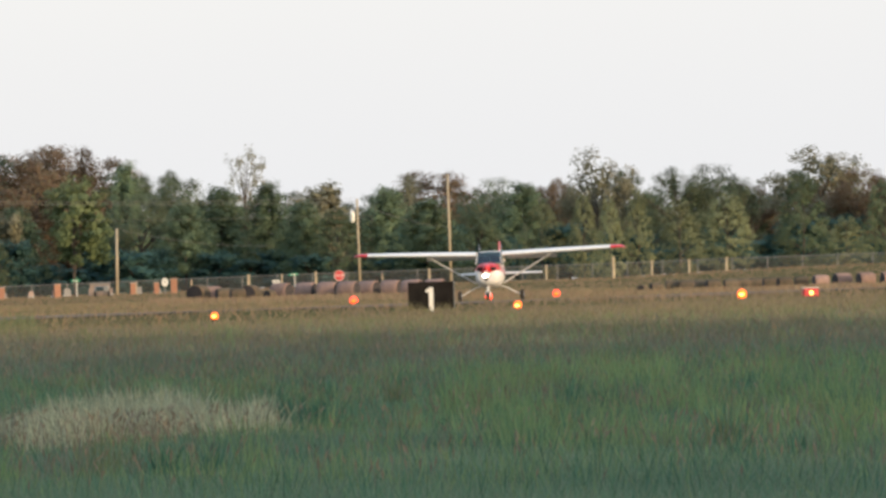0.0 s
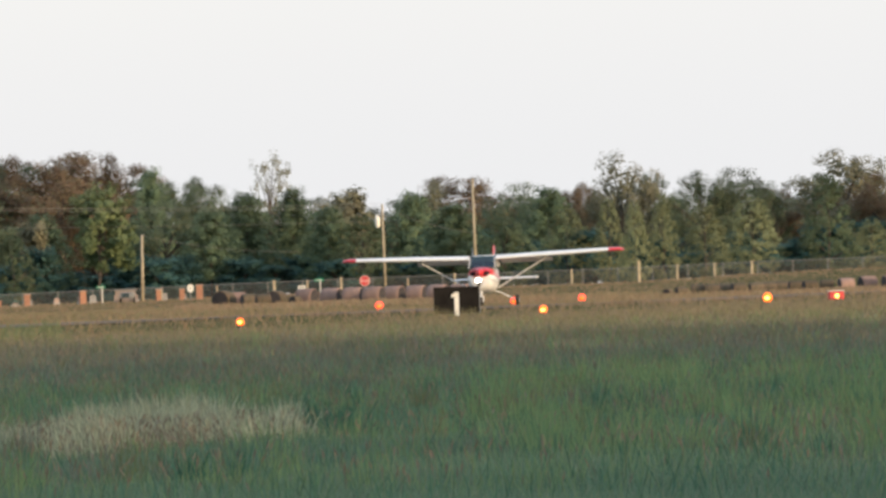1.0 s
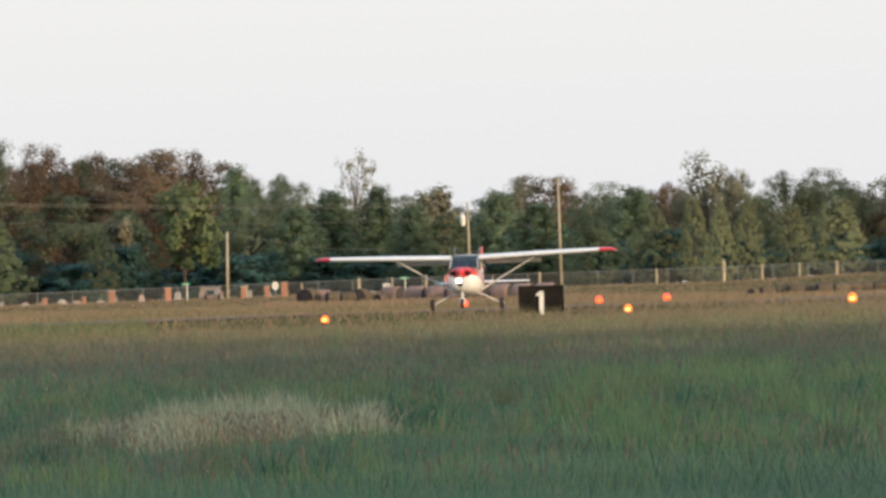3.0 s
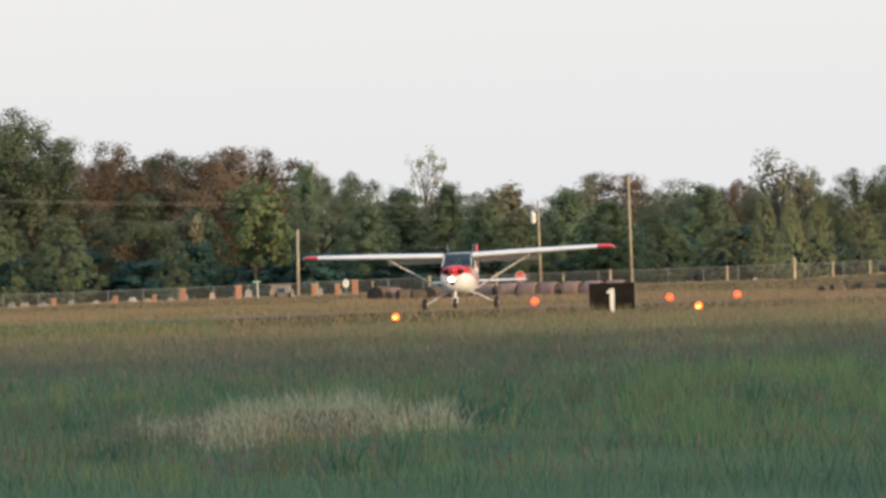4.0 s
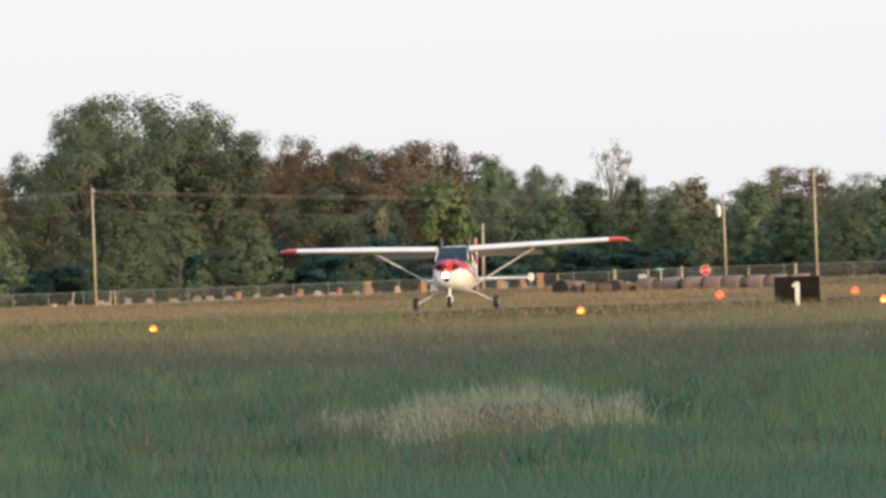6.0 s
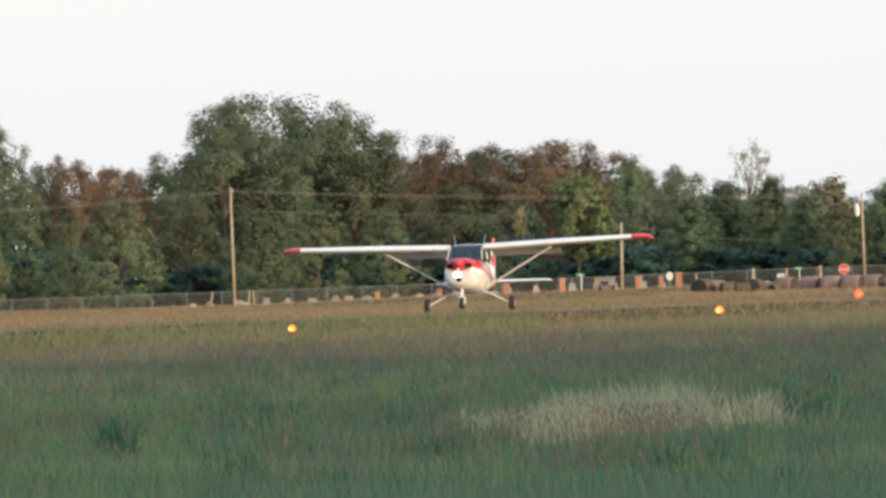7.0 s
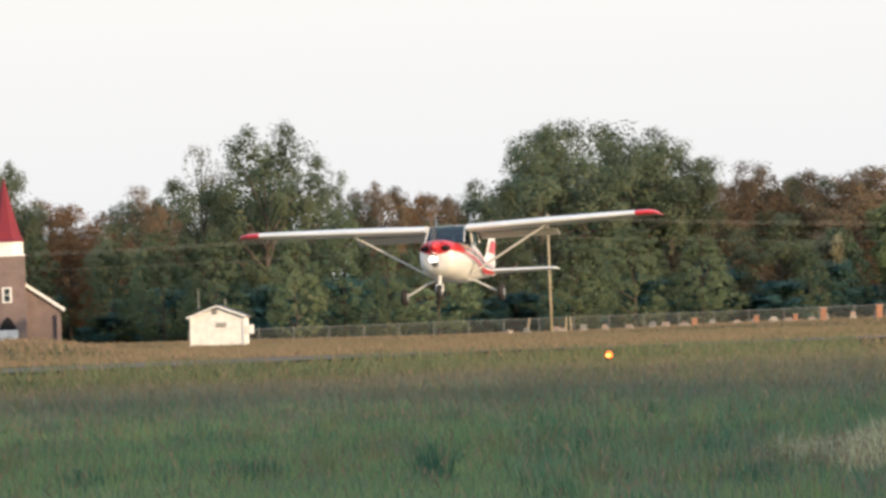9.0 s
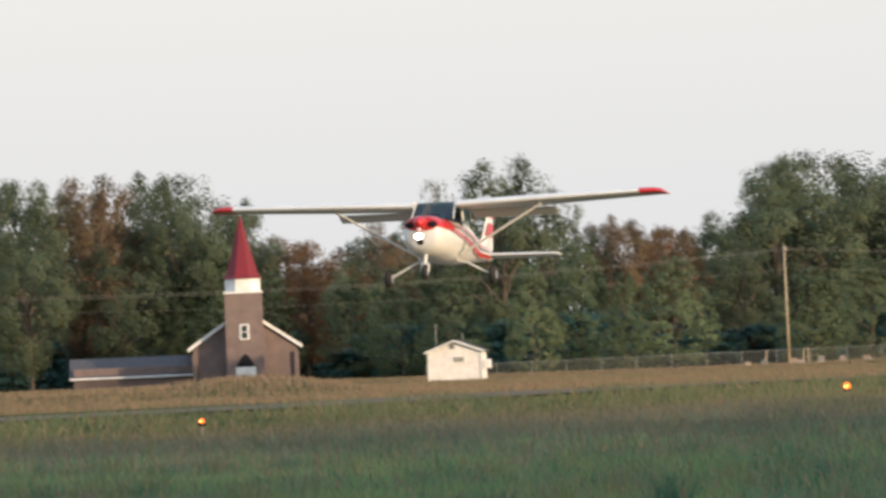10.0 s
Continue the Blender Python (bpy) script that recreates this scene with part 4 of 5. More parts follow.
# ---- fence ----
def build_fence():
    e = empty("chain_link_fence", pose(0, 0, 0))
    bm_post = rod(bmesh.new(), (0, 0, 0), (0, 0, 1.0), 0.028, sides=8)
    ball(bm_post, 0.036, (0, 0, 1.0), (1, 1, 0.8), 8)
    me = bpy.data.meshes.new("post")
    bm_post.to_mesh(me)
    bm_post.free()
    me.materials.append(GALV)
    us = np.arange(-1905, 1500, 62.0)
    tops, feet = [], []
    for i, u in enumerate(us):
        p = spot(u, 850)
        z = float(np.interp(u, (-1905, -1655, -1232, -930, -345, -225, 302, 502, 715, 1500), (1.68, 1.70, 1.80, 1.86, 2.15, 2.2, 2.3, 2.41, 2.46, 2.6)))
        ob = link("post", me, None, e)
        ob.matrix_basis = Matrix.Translation(p - Vector((0, 0, 0.05))) @ Matrix.Diagonal((1, 1, z - p.z + 0.05, 1))
        tops.append(Vector((p.x, p.y, z)))
        feet.append(p)
    bm = bmesh.new()
    for a, b in zip(tops, tops[1:]):
        rod(bm, a - Vector((0, 0, 0.03)), b - Vector((0, 0, 0.03)), 0.02, sides=6)
    part("top_rail", bm, GALV, e)
    bm = bmesh.new()
    loft(bm, [[f + Vector((0, -0.04, 0.03)), t + Vector((0, -0.04, -0.02))] for f, t in zip(feet, tops)], close=False, caps=False)
    part("wire_fabric", bm, WIRE_MESH, e, "grey woven wire")
    tagged(e, "long grey chain-link fence along the field's edge", "fence")


build_fence()


def wood_post(u, d, top, r, label="weathered wooden fence post", lean=0.0):
    p = spot(u, d)
    bm = rod(bmesh.new(), (0, 0, -0.2), (0, 0, top - p.z), r, r * 0.92, 9)
    ob = part("fence_post", bm, POLE_WOOD, smooth=False)
    ob.matrix_basis = Matrix.Translation(p) @ pose(0, 0, 0, 0, lean, 0)
    tagged(ob, label, "post", "wooden posts at the field's edge")


for u, d, top, r in ((302, 845, 2.74, 0.12), (-225, 845, 2.32, 0.09), (-344, 845, 2.25, 0.11), (-107, 845, 2.05, 0.06), (-24, 840, 2.3, 0.09), (-445, 835, 2.0, 0.06),
                     (502, 847, 2.48, 0.10), (370, 847, 2.42, 0.08), (436, 847, 2.42, 0.08), (-543, 832, 1.95, 0.05), (183, 847, 2.32, 0.08), (-285, 845, 2.2, 0.07)):
    wood_post(u, d, top, r)
for u, lean in ((-1238, 4), (-1228, -3), (-1306, 10)):
    wood_post(u, 848, 1.82, 0.06, "pale slanting fence brace post", lean)


# ---- brick pillars, gravestones and the yard behind the fence ----
def brick_pillar(u, d, top, w):
    p = spot(u, d)
    e = empty("brick_pillar", Matrix.Translation(p) @ pose(0, 0, 0, 0, 0, u % 17))
    h = top - p.z
    part("shaft", box(bmesh.new(), (w, w, h - 0.06), (0, 0, (h - 0.06) / 2), 0.012), PILLAR, e)
    part("cap", box(bmesh.new(), (w + 0.07, w + 0.07, 0.08), (0, 0, h - 0.03), 0.012), STONE, e, "pale coping stone")
    tagged(e, "square orange brick gate pillar with a coping", "pillar", "brick pillars")


for u, top, w in ((-781, 1.86, 0.40), (-683, 1.97, 0.42), (-549, 1.90, 0.30), (-507, 1.88, 0.34), (-476, 2.12, 0.42), (-1010, 1.45, 0.34), (-900, 1.50, 0.34), (-831, 1.5, 0.30)):
    brick_pillar(u, 832, top, w)


def gravestone(u, d, h, w, mat, kind):
    p = spot(u, d)
    e = empty("gravestone", Matrix.Translation(p) @ pose(0, 0, 0, 0, 0, (u * 7) % 30 - 15))
    part("plinth", box(bmesh.new(), (w * 1.25, 0.35, 0.14), (0, 0, 0.07), 0.015), GREYSTONE, e)
    bm = bmesh.new()
    n = 9
    arc = [(w / 2 * math.cos(math.pi * i / (n - 1)), h - 0.2 * kind + 0.2 * kind * math.sin(math.pi * i / (n - 1))) for i in range(n)]
    loft(bm, [[(x, y, z) for x, z in [(-w / 2, 0.12)] + [(w / 2, 0.12)] + arc] for y in (-0.08, 0.08)])
    part("tablet", bm, mat, e)
    tagged(e, "upright gravestone of %s stone on a plinth" % ("pinkish" if mat is STONE else "pale grey"), "gravestone", "gravestones by the church road")


for k in range(24):
    rx = random.Random(300 + k)
    u = -1340 + k * 36 + rx.uniform(-14, 14)
    gravestone(u, rx.uniform(838, 846), rx.uniform(0.25, 0.5) + (0.15 if u > -800 else 0.0), rx.uniform(0.3, 0.6), (STONE, GREYSTONE, STONE)[k % 3], k % 2)

# low block building with a parked trailer before it
p = spot(-607, 836)
e = empty("utility_hut", Matrix.Translation(p))
part("wall", box(bmesh.new(), (1.35, 1.0, 0.80), (0, 0, 0.40), 0.01), STONE, e)
part("roof_slab", box(bmesh.new(), (1.5, 1.15, 0.08), (0, 0, 0.83), 0.01), GREYSTONE, e)
tagged(e, "low pinkish block hut with a flat roof", "hut")
p = spot(-604, 822)
e = empty("trailer", Matrix.Translation(p))
part("body", box(bmesh.new(), (0.95, 1.6, 0.42), (0, 0, 0.52), 0.06), GALV, e, "grey trailer body")
part("rear_panel", box(bmesh.new(), (0.5, 0.02, 0.28), (-0.1, -0.81, 0.52), 0.01), GLASS_DARK, e)
for sx in (-0.46, 0.46):
    part("wheel", rod(bmesh.new(), (sx - 0.06, 0.1, 0.26), (sx + 0.06, 0.1, 0.26), 0.26, sides=18), RUBBER, e)
tagged(e, "small grey covered trailer parked by the road", "trailer")


# ---- hay bales ----
def bale_mesh():
    bm = bmesh.new()
    rows = []
    rng = random.Random(5)
    for x, r in ((-0.555, 0.49), (-0.55, 0.54), (-0.5, 0.565), (-0.2, 0.58), (0.2, 0.575), (0.5, 0.565), (0.55, 0.54), (0.555, 0.49)):
        rows.append([(x + rng.uniform(-0.01, 0.01), r * math.cos(t) * (1 + rng.uniform(-0.02, 0.02)), r * math.sin(t) * (0.96 if math.sin(t) < 0 else 1)) for t in np.linspace(0, 2 * math.pi, 21)[:-1]])
    loft(bm, rows, caps=False)
    return bm


def bale_end(x):
    bm = bmesh.new()
    loft(bm, [[(x + (0.03 if x > 0 else -0.03) * (1 - r), r * 0.51 * math.cos(t), r * 0.51 * math.sin(t)) for t in np.linspace(0, 2 * math.pi, 21)[:-1]] for r in (1.0, 0.7, 0.4, 0.05)], caps=True)
    return bm


BALE = empty("hay_bale", pose(0, 0, -50))
part("roll", bale_mesh(), HAY, BALE, smooth=True)
# both end faces carry the bales' shade as colour
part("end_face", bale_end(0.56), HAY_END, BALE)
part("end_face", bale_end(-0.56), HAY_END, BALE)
tagged(BALE, "round weathered hay bale lying in a row in the field", "hay bale", "rows of hay bales")
OLD_BALE = copy_thing(BALE, pose(0, 0, 0))
old_roll = [o for o in OLD_BALE.children if o.name.startswith("roll")][0]
old_roll.data = old_roll.data.copy()
old_roll.data.materials[0] = HAY_OLD
tagged(OLD_BALE, "old dark hay bale overgrown with weeds in a row")
left_row = [(OLD_BALE, -433, 65, 0.92), (BALE, -411, 20, 0.84), (OLD_BALE, -388, 15, 0.74), (OLD_BALE, -364, 10, 0.70), (OLD_BALE, -341, 70, 0.85), (OLD_BALE, -321, 20, 0.55), (OLD_BALE, -304, 40, 0.58)]
left_row += [(BALE, u, turn, 0.9) for u, turn in ((-286, -32), (-242, -26), (-204, -20), (-168, -24), (-132, -30), (-92, -24), (-54, -27), (-14, -22))]
right_row = [(OLD_BALE, 352, 70, 0.45), (OLD_BALE, 376, 20, 0.52)] + [(OLD_BALE, u, 8 + 10 * math.sin(u), 0.66) for u in (406, 432, 456, 478, 509, 530, 553, 578, 604, 634)]
right_row += [(BALE, 668, 16, 0.70)] + [(BALE, 706 + 42 * k, 24 - 3 * k, 0.76) for k in range(6)]
placed = set()
for k, (kind, u, turn, size) in enumerate(left_row + right_row):
    p = spot(u, 650 + 3 * math.sin(k * 1.7))
    m = Matrix.Translation(p + Vector((0, 0, 0.56 * size - 0.08))) @ pose(0, 0, 0, 7 * math.sin(k), 0, turn)
    ob = kind if kind.name not in placed else copy_thing(kind, m)
    placed.add(kind.name)
    ob.matrix_basis = m @ Matrix.Diagonal((size, size, size, 1))


# ---- shed ----
def gable(bm, w, d, z0, eave, apex, y0):
    return loft(bm, [[(-w / 2, y, z0), (w / 2, y, z0), (w / 2, y, eave), (0, y, apex), (-w / 2, y, eave)] for y in (y0, y0 + d)])


def build_shed():
    p = spot(-1854, 740)
    e = empty("shed", Matrix.Translation(p) @ pose(0, 0, 0, 0, 0, -2))
    z = lambda v: v - p.z
    part("wall", gable(bmesh.new(), 3.3, 2.4, -0.1, z(2.42), z(3.0), 0), SHED_WALL, e)
    for sx in (-1, 1):
        bm = bmesh.new()
        loft(bm, [[(sx * 1.82, y, z(2.36)), (0, y, z(3.06)), (0, y, z(3.14)), (sx * 1.84, y, z(2.44))] for y in (-0.2, 2.6)])
        part("roof_slope", bm, SHINGLE, e, "dark shingled roof slope")
        bm = bmesh.new()
        loft(bm, [[(sx * 1.84, y, z(2.34)), (0, y, z(3.04)), (0, y, z(3.15)), (sx * 1.86, y, z(2.45))] for y in (-0.24, -0.19)])
        part("barge_board", bm, TRIM, e)
        part("corner_board", box(bmesh.new(), (0.12, 0.12, z(2.4)), (sx * 1.62, 0.0, z(2.4) / 2), 0.006), TRIM, e)
    win = part("window", box(bmesh.new(), (0.72, 0.05, 0.30), (0.25, -0.02, z(1.95)), 0.006), TRIM, e, "small louvred window")
    for k in range(4):
        part("louvre", box(bmesh.new(), (0.60, 0.04, 0.05), (0.25, -0.05, z(1.95) - 0.105 + k * 0.07), 0.004, None), GALV, win)
    part("gable_vent", box(bmesh.new(), (0.30, 0.04, 0.30), (-0.15, -0.02, z(2.75)), 0.006), GALV, e, "grey gable vent")
    for k in range(11):
        part("batten", box(bmesh.new(), (0.03, 0.02, z(2.3)), (-1.5 + k * 0.3, -0.012, z(2.3) / 2)), SHED_WALL, e)
    part("side_bin", box(bmesh.new(), (0.45, 0.6, 0.55), (1.95, 0.3, 0.95), 0.03), SHED_WALL, e)
    for sx, h in ((-1.38, 2.1), (0.25, 1.1)):
        part("vent_pipe", rod(bmesh.new(), (sx, 2.2, z(2.3)), (sx, 2.2, z(2.9) + h * 0.6), 0.035, sides=8), GALV, e)
    tagged(e, "small white gabled shed with a dark roof", "shed")


build_shed()


# ---- church ----
def build_church():
    p = spot(-2224, 930)
    e = empty("church", Matrix.Translation(p) @ pose(0, 0, 0, 0, 0, 5.9))
    z = lambda v: v - p.z
    part("nave_wall", gable(bmesh.new(), 8.0, 18.0, -0.2, z(3.75), z(6.5), 1.0), BRICK, e)
    for sx in (-1, 1):
        bm = bmesh.new()
        loft(bm, [[(sx * 4.3, y, z(3.55)), (0, y, z(6.52)), (0, y, z(6.72)), (sx * 4.34, y, z(3.74))] for y in (0.85, 19.2)])
        part("roof_slope", bm, SHINGLE, e)
        bm = bmesh.new()
        loft(bm, [[(sx * 4.38, y, z(3.5)), (sx * 1.3, y, z(5.62)), (sx * 1.3, y, z(5.90)), (sx * 4.42, y, z(3.78))] for y in (0.72, 0.84)])
        part("barge_board", bm, TRIM, e, "white barge board")
        part("buttress", box(bmesh.new(), (0.35, 0.35, z(3.3)), (sx * 3.9, 0.85, z(3.3) / 2), 0.02), BRICK, e)
    tower = part("tower", box(bmesh.new(), (2.9, 2.9, z(7.9) + 0.2), (0, 0.4, z(7.9) / 2 - 0.1), 0.03), BRICK, e)
    part("cornice", box(bmesh.new(), (3.05, 3.05, 0.16), (0, 0.4, z(7.92)), 0.02), TRIM, e)
    bm = bmesh.new()
    loft(bm, [[(r * math.cos(t), 0.4 + r * math.sin(t), zz) for t in np.linspace(0, 2 * math.pi, 9)[:-1] + math.pi / 8] for zz, r in ((z(7.98), 1.46), (z(9.0), 1.46))])
    part("belfry", bm, TRIM, e, "white eight-sided belfry")
    bm = bmesh.new()
    loft(bm, [[(r * math.cos(t), 0.4 + r * math.sin(t), zz) for t in np.linspace(0, 2 * math.pi, 9)[:-1] + math.pi / 8] for zz, r in ((z(8.98), 1.62), (z(9.25), 1.36), (z(10.6), 0.92), (z(13.78), 0.05))])
    part("steeple", bm, STEEPLE, e, "tall dull red steeple")
    part("cross_rod", rod(bmesh.new(), (0, 0.4, z(13.7)), (0, 0.4, z(14.3)), 0.03, sides=6), GALV, e)
    w = part("window", box(bmesh.new(), (0.74, 0.10, 1.2), (0, -1.07, z(4.9)), 0.01), TRIM, e, "white framed tower window")
    for dz in (-0.26, 0.26):
        part("pane", box(bmesh.new(), (0.44, 0.03, 0.46), (0, -1.125, z(4.9) + dz)), GLASS_DARK, w)
    bm = bmesh.new()
    n = 11
    loft(bm, [[(0.70 * math.cos(math.pi * i / (n - 1)), y, z(2.25) + 1.0 * (1 - abs(math.cos(math.pi * i / (n - 1))) ** 1.5)) for i in range(n)] for y in (-1.12, -1.0)])
    part("door_arch", bm, BLACK, e, "dark pointed fanlight")
    for sx in (-0.39, 0.39):
        d = part("door", box(bmesh.new(), (0.76, 0.08, 1.35), (sx, -1.08, z(2.22) - 0.675), 0.01), TRIM, e, "white door leaf")
        part("panel", box(bmesh.new(), (0.5, 0.02, 0.45), (sx, -1.13, z(2.22) - 0.4), 0.01), TRIM, d)
    part("step", box(bmesh.new(), (2.4, 1.2, 0.18), (0, -1.7, 0.05), 0.02), GREYSTONE, e)
    for sx in (-1, 1):
        for k in range(4):
            part("side_window", box(bmesh.new(), (0.06, 0.9, 1.7), (sx * 4.02, 3.6 + k * 4.0, z(2.6)), 0.01), GLASS_DARK, e)
    # low annex
    part("annex_wall", box(bmesh.new(), (9.2, 6.0, 1.6), (-8.7, 9.0, 0.75), 0.02), BRICK, e)
    bm = bmesh.new()
    loft(bm, [[(x, 5.7, z(1.86)), (x, 9.0, z(3.35)), (x, 12.3, z(1.86)), (x, 9.0, z(3.2))] for x in (-13.6, -4.0)])
    part("annex_roof", bm, SHINGLE, e, "grey low annex roof")
    part("annex_fascia", box(bmesh.new(), (9.6, 0.06, 0.16), (-8.8, 5.72, z(1.8)), 0.01), TRIM, e)
    tagged(e, "brown brick country church with a red steeple", "church")


build_church()


# ---- grass ----
RNG = np.random.default_rng(11)


def field(n, d0, d1, u0=-2950, u1=1000, side0=-400.0, side1=400.0, patch=0.0, fine=1.0, grow=0.0, thin=0.0):
    """Random places of the meadow between two distances, evenly over the ground."""
    d = np.sqrt(RNG.uniform(d0 ** 2, d1 ** 2, n))
    a = RNG.uniform(u0, u1, n) / FOCAL
    x, y = d * np.sin(a), d * np.cos(a)
    side = -x * math.cos(RUNWAY_TURN) + y * math.sin(RUNWAY_TURN)
    keep = (side > side0) & (side < side1)
    # thicker over the first stretch, or thinner over the last one
    if grow:
        keep &= RNG.uniform(0, 1, n) < (d - d0) / grow
    if thin:
        keep &= RNG.uniform(0, 1, n) < (d1 - d) / thin
    if patch:
        px, py = x * fine, y * fine
        f = np.sin(px * 1.1 + 0.7 * np.sin(py * 0.23)) * np.sin(py * 0.31 + 1.3 * np.sin(px * 0.6)) + 0.5 * np.sin(px * 3.1 + py * 0.7)
        keep &= RNG.uniform(-1.5, 1.5, n) < f + (1 - patch) * 3
    return x[keep], y[keep]


def blades(name, xy, h0, h1, w, mat, lean=0.25, bent=True, lump=0.35, sink=0.02):
    x, y = xy
    n = len(x)
    lumps = 1 + lump * np.sin(x * 0.9 + 1.1 * np.sin(y * 0.19)) * np.sin(y * 0.27 + 0.8 * np.sin(x * 0.5))
    h = RNG.uniform(h0, h1, n) * lumps
    z = ground_z(x, y) - sink
    foot = np.stack([x, y, z], -1)
    t = RNG.uniform(0, 2 * math.pi, n)
    across = np.stack([np.cos(t), np.sin(t) * 0.5, 0 * t], -1) * (w * RNG.uniform(0.6, 1.4, n))[:, None]
    tilt = np.stack([RNG.normal(0, lean, n), RNG.normal(0, lean, n), np.ones(n)], -1) * h[:, None]
    if bent:
        mid, tip = foot + tilt * (0.45, 0.45, 0.6), foot + tilt
        v = np.stack([foot - across, foot + across, mid + across * 0.8, mid - across * 0.8, tip + across * 0.15, tip - across * 0.15], 1).reshape(-1, 3)
        k = np.arange(n)[:, None] * 6
        f = np.concatenate([k + (0, 1, 2, 3), k + (3, 2, 4, 5)], 0)
    else:
        tip = foot + tilt
        v = np.stack([foot - across, foot + across, tip + across * 0.25, tip - across * 0.25], 1).reshape(-1, 3)
        f = np.arange(n)[:, None] * 4 + (0, 1, 2, 3)
    return link(name, raw(name, v, f, mat), None)


def heads(name, xy, h0, h1, long, w, mat, lean=0.15, tops=1.0):
    """Seed heads: slim spindles on top of stalks."""
    x, y = xy
    n = len(x)
    z = ground_z(x, y)
    h = RNG.uniform(h0, h1, n) * tops
    long = np.minimum(long, h * 0.6)
    lx, ly = RNG.normal(0, lean, n) * h, RNG.normal(0, lean, n) * h
    foot = np.stack([x, y, z], -1)
    neck = foot + np.stack([lx * 0.7, ly * 0.7, h - long], -1)
    mid = foot + np.stack([lx * 0.9, ly * 0.9, h - long * 0.5], -1)
    tip = foot + np.stack([lx * 1.15, ly * 1.15, h], -1)
    t = RNG.uniform(0, 2 * math.pi, n)
    a = np.stack([np.cos(t), np.sin(t), 0 * t], -1) * (w * RNG.uniform(0.6, 1.3, n))[:, None]
    s = a * 0.18
    v = np.stack([foot - s, foot + s, neck + s, neck - s, mid + a, mid - a, tip + s, tip - s], 1).reshape(-1, 3)
    k = np.arange(n)[:, None] * 8
    f = np.concatenate([k + (0, 1, 2, 3), k + (3, 2, 4, 5), k + (5, 4, 6, 7)], 0)
    return link(name, raw(name, v, f, mat), None)


def stuff(ob, label, category="grass"):
    tagged(ob, label, category, kind="stuff")


stuff(blades("near_grass", field(270000, 62, 125), 0.08, 0.22, 0.0046, GRASS_NEAR, 0.5, bent=False), "tall green meadow grass in evening shade")
stuff(blades("light_grass", field(90000, 64, 190, side1=59.5, patch=0.85, fine=1.1), 0.14, 0.28, 0.0055, GRASS_LIGHT, 0.3, bent=False), "patches of lighter yellow-green grass in the meadow")
stuff(blades("olive_grass", field(60000, 64, 150, u1=-1350, side1=59.5, patch=0.45, fine=0.9), 0.14, 0.28, 0.0055, GRASS_LIGHT, 0.32, bent=False), "yellow-olive grass thick in this part of the meadow")
stuff(blades("dark_grass", field(60000, 64, 170, side1=59.5, patch=0.9, fine=1.5), 0.16, 0.30, 0.0055, WEED, 0.3, bent=False), "patches of darker rank grass in the meadow")
stuff(blades("meadow_grass", field(170000, 115, 345, side1=59.5, thin=190), 0.14, 0.30, 0.011, GRASS_NEAR, 0.5, bent=False), "green meadow grass farther out in the field")
stuff(blades("ripe_grass", field(60000, 150, 300, side1=59.5, patch=0.62, fine=0.8), 0.20, 0.38, 0.011, GRASS_DUSK, 0.4, bent=False), "ripening grass mixed through the green meadow")
stuff(blades("verge_grass", field(150000, 175, 480, side1=62.0, grow=170), 0.18, 0.36, 0.014, GRASS_MID, 0.65, bent=False), "yellowing grass before the runway")
stuff(blades("brown_grass", field(95000, 140, 345, side1=60.5, patch=0.75, fine=0.6, grow=120), 0.22, 0.40, 0.010, GRASS_BROWN, 0.6, bent=False), "purple-brown seeding grass in the outer meadow")
stuff(blades("short_grass", field(60000, 62, 92, patch=0.5, fine=0.7), 0.10, 0.22, 0.0045, GRASS_PALE, 0.5, bent=False), "pale greyish grass nearest in the meadow")
stuff(heads("seed_heads", field(56000, 130, 460, side1=61.5, patch=0.3, grow=120), 0.28, 0.48, 0.12, 0.007, SEED, 0.3), "purple-brown grass seed heads over the meadow")
stuff(heads("near_seed_heads", field(11000, 66, 165, patch=0.75, fine=0.8), 0.24, 0.42, 0.07, 0.0065, SEED), "thin dark seed heads in the near grass")
stuff(blades("runway_verge", field(80000, 215, 560, side0=60.5, side1=66.6), 0.14, 0.28, 0.017, GRASS_FAR, 0.7, bent=False), "short dry grass along the runway edge")
stuff(blades("runway_fringe", field(40000, 260, 620, u1=700, side0=65.4, side1=69.0), 0.05, 0.13, 0.02, GRASS_FAR, 0.8, bent=False), "low dry grass creeping over the runway edge")
stuff(blades("tall_verge", field(80000, 215, 400, u0=-2950, u1=-720, side0=59.5, side1=66.0), 0.18, 0.33, 0.015, GRASS_OLIVE, 0.6, bent=False), "taller grass hiding the runway edge")
stuff(blades("bank_grass", field(70000, 330, 500, u0=-3100, u1=-900, side0=76.6, side1=135.0), 0.08, 0.20, 0.021, GRASS_FAR, 0.5, bent=False), "dry grass on the low bank behind the runway")
stuff(blades("bale_grass", field(16000, 590, 646, u0=-520, u1=1000), 0.16, 0.32, 0.028, GRASS_FAR, 0.4, bent=False), "rank brown grass before the hay bales")
stuff(blades("green_far_grass", field(70000, 330, 720, u0=-3100, u1=1200, side0=74.8, patch=0.55, fine=0.5), 0.07, 0.20, 0.022, GRASS_MID, 0.45, bent=False), "greener grass in patches beyond the runway")
stuff(blades("far_grass", field(150000, 330, 860, u0=-3100, u1=1200, side0=74.6), 0.06, 0.18, 0.024, GRASS_FAR, 0.5, bent=False), "dry red-brown grass beyond the runway")


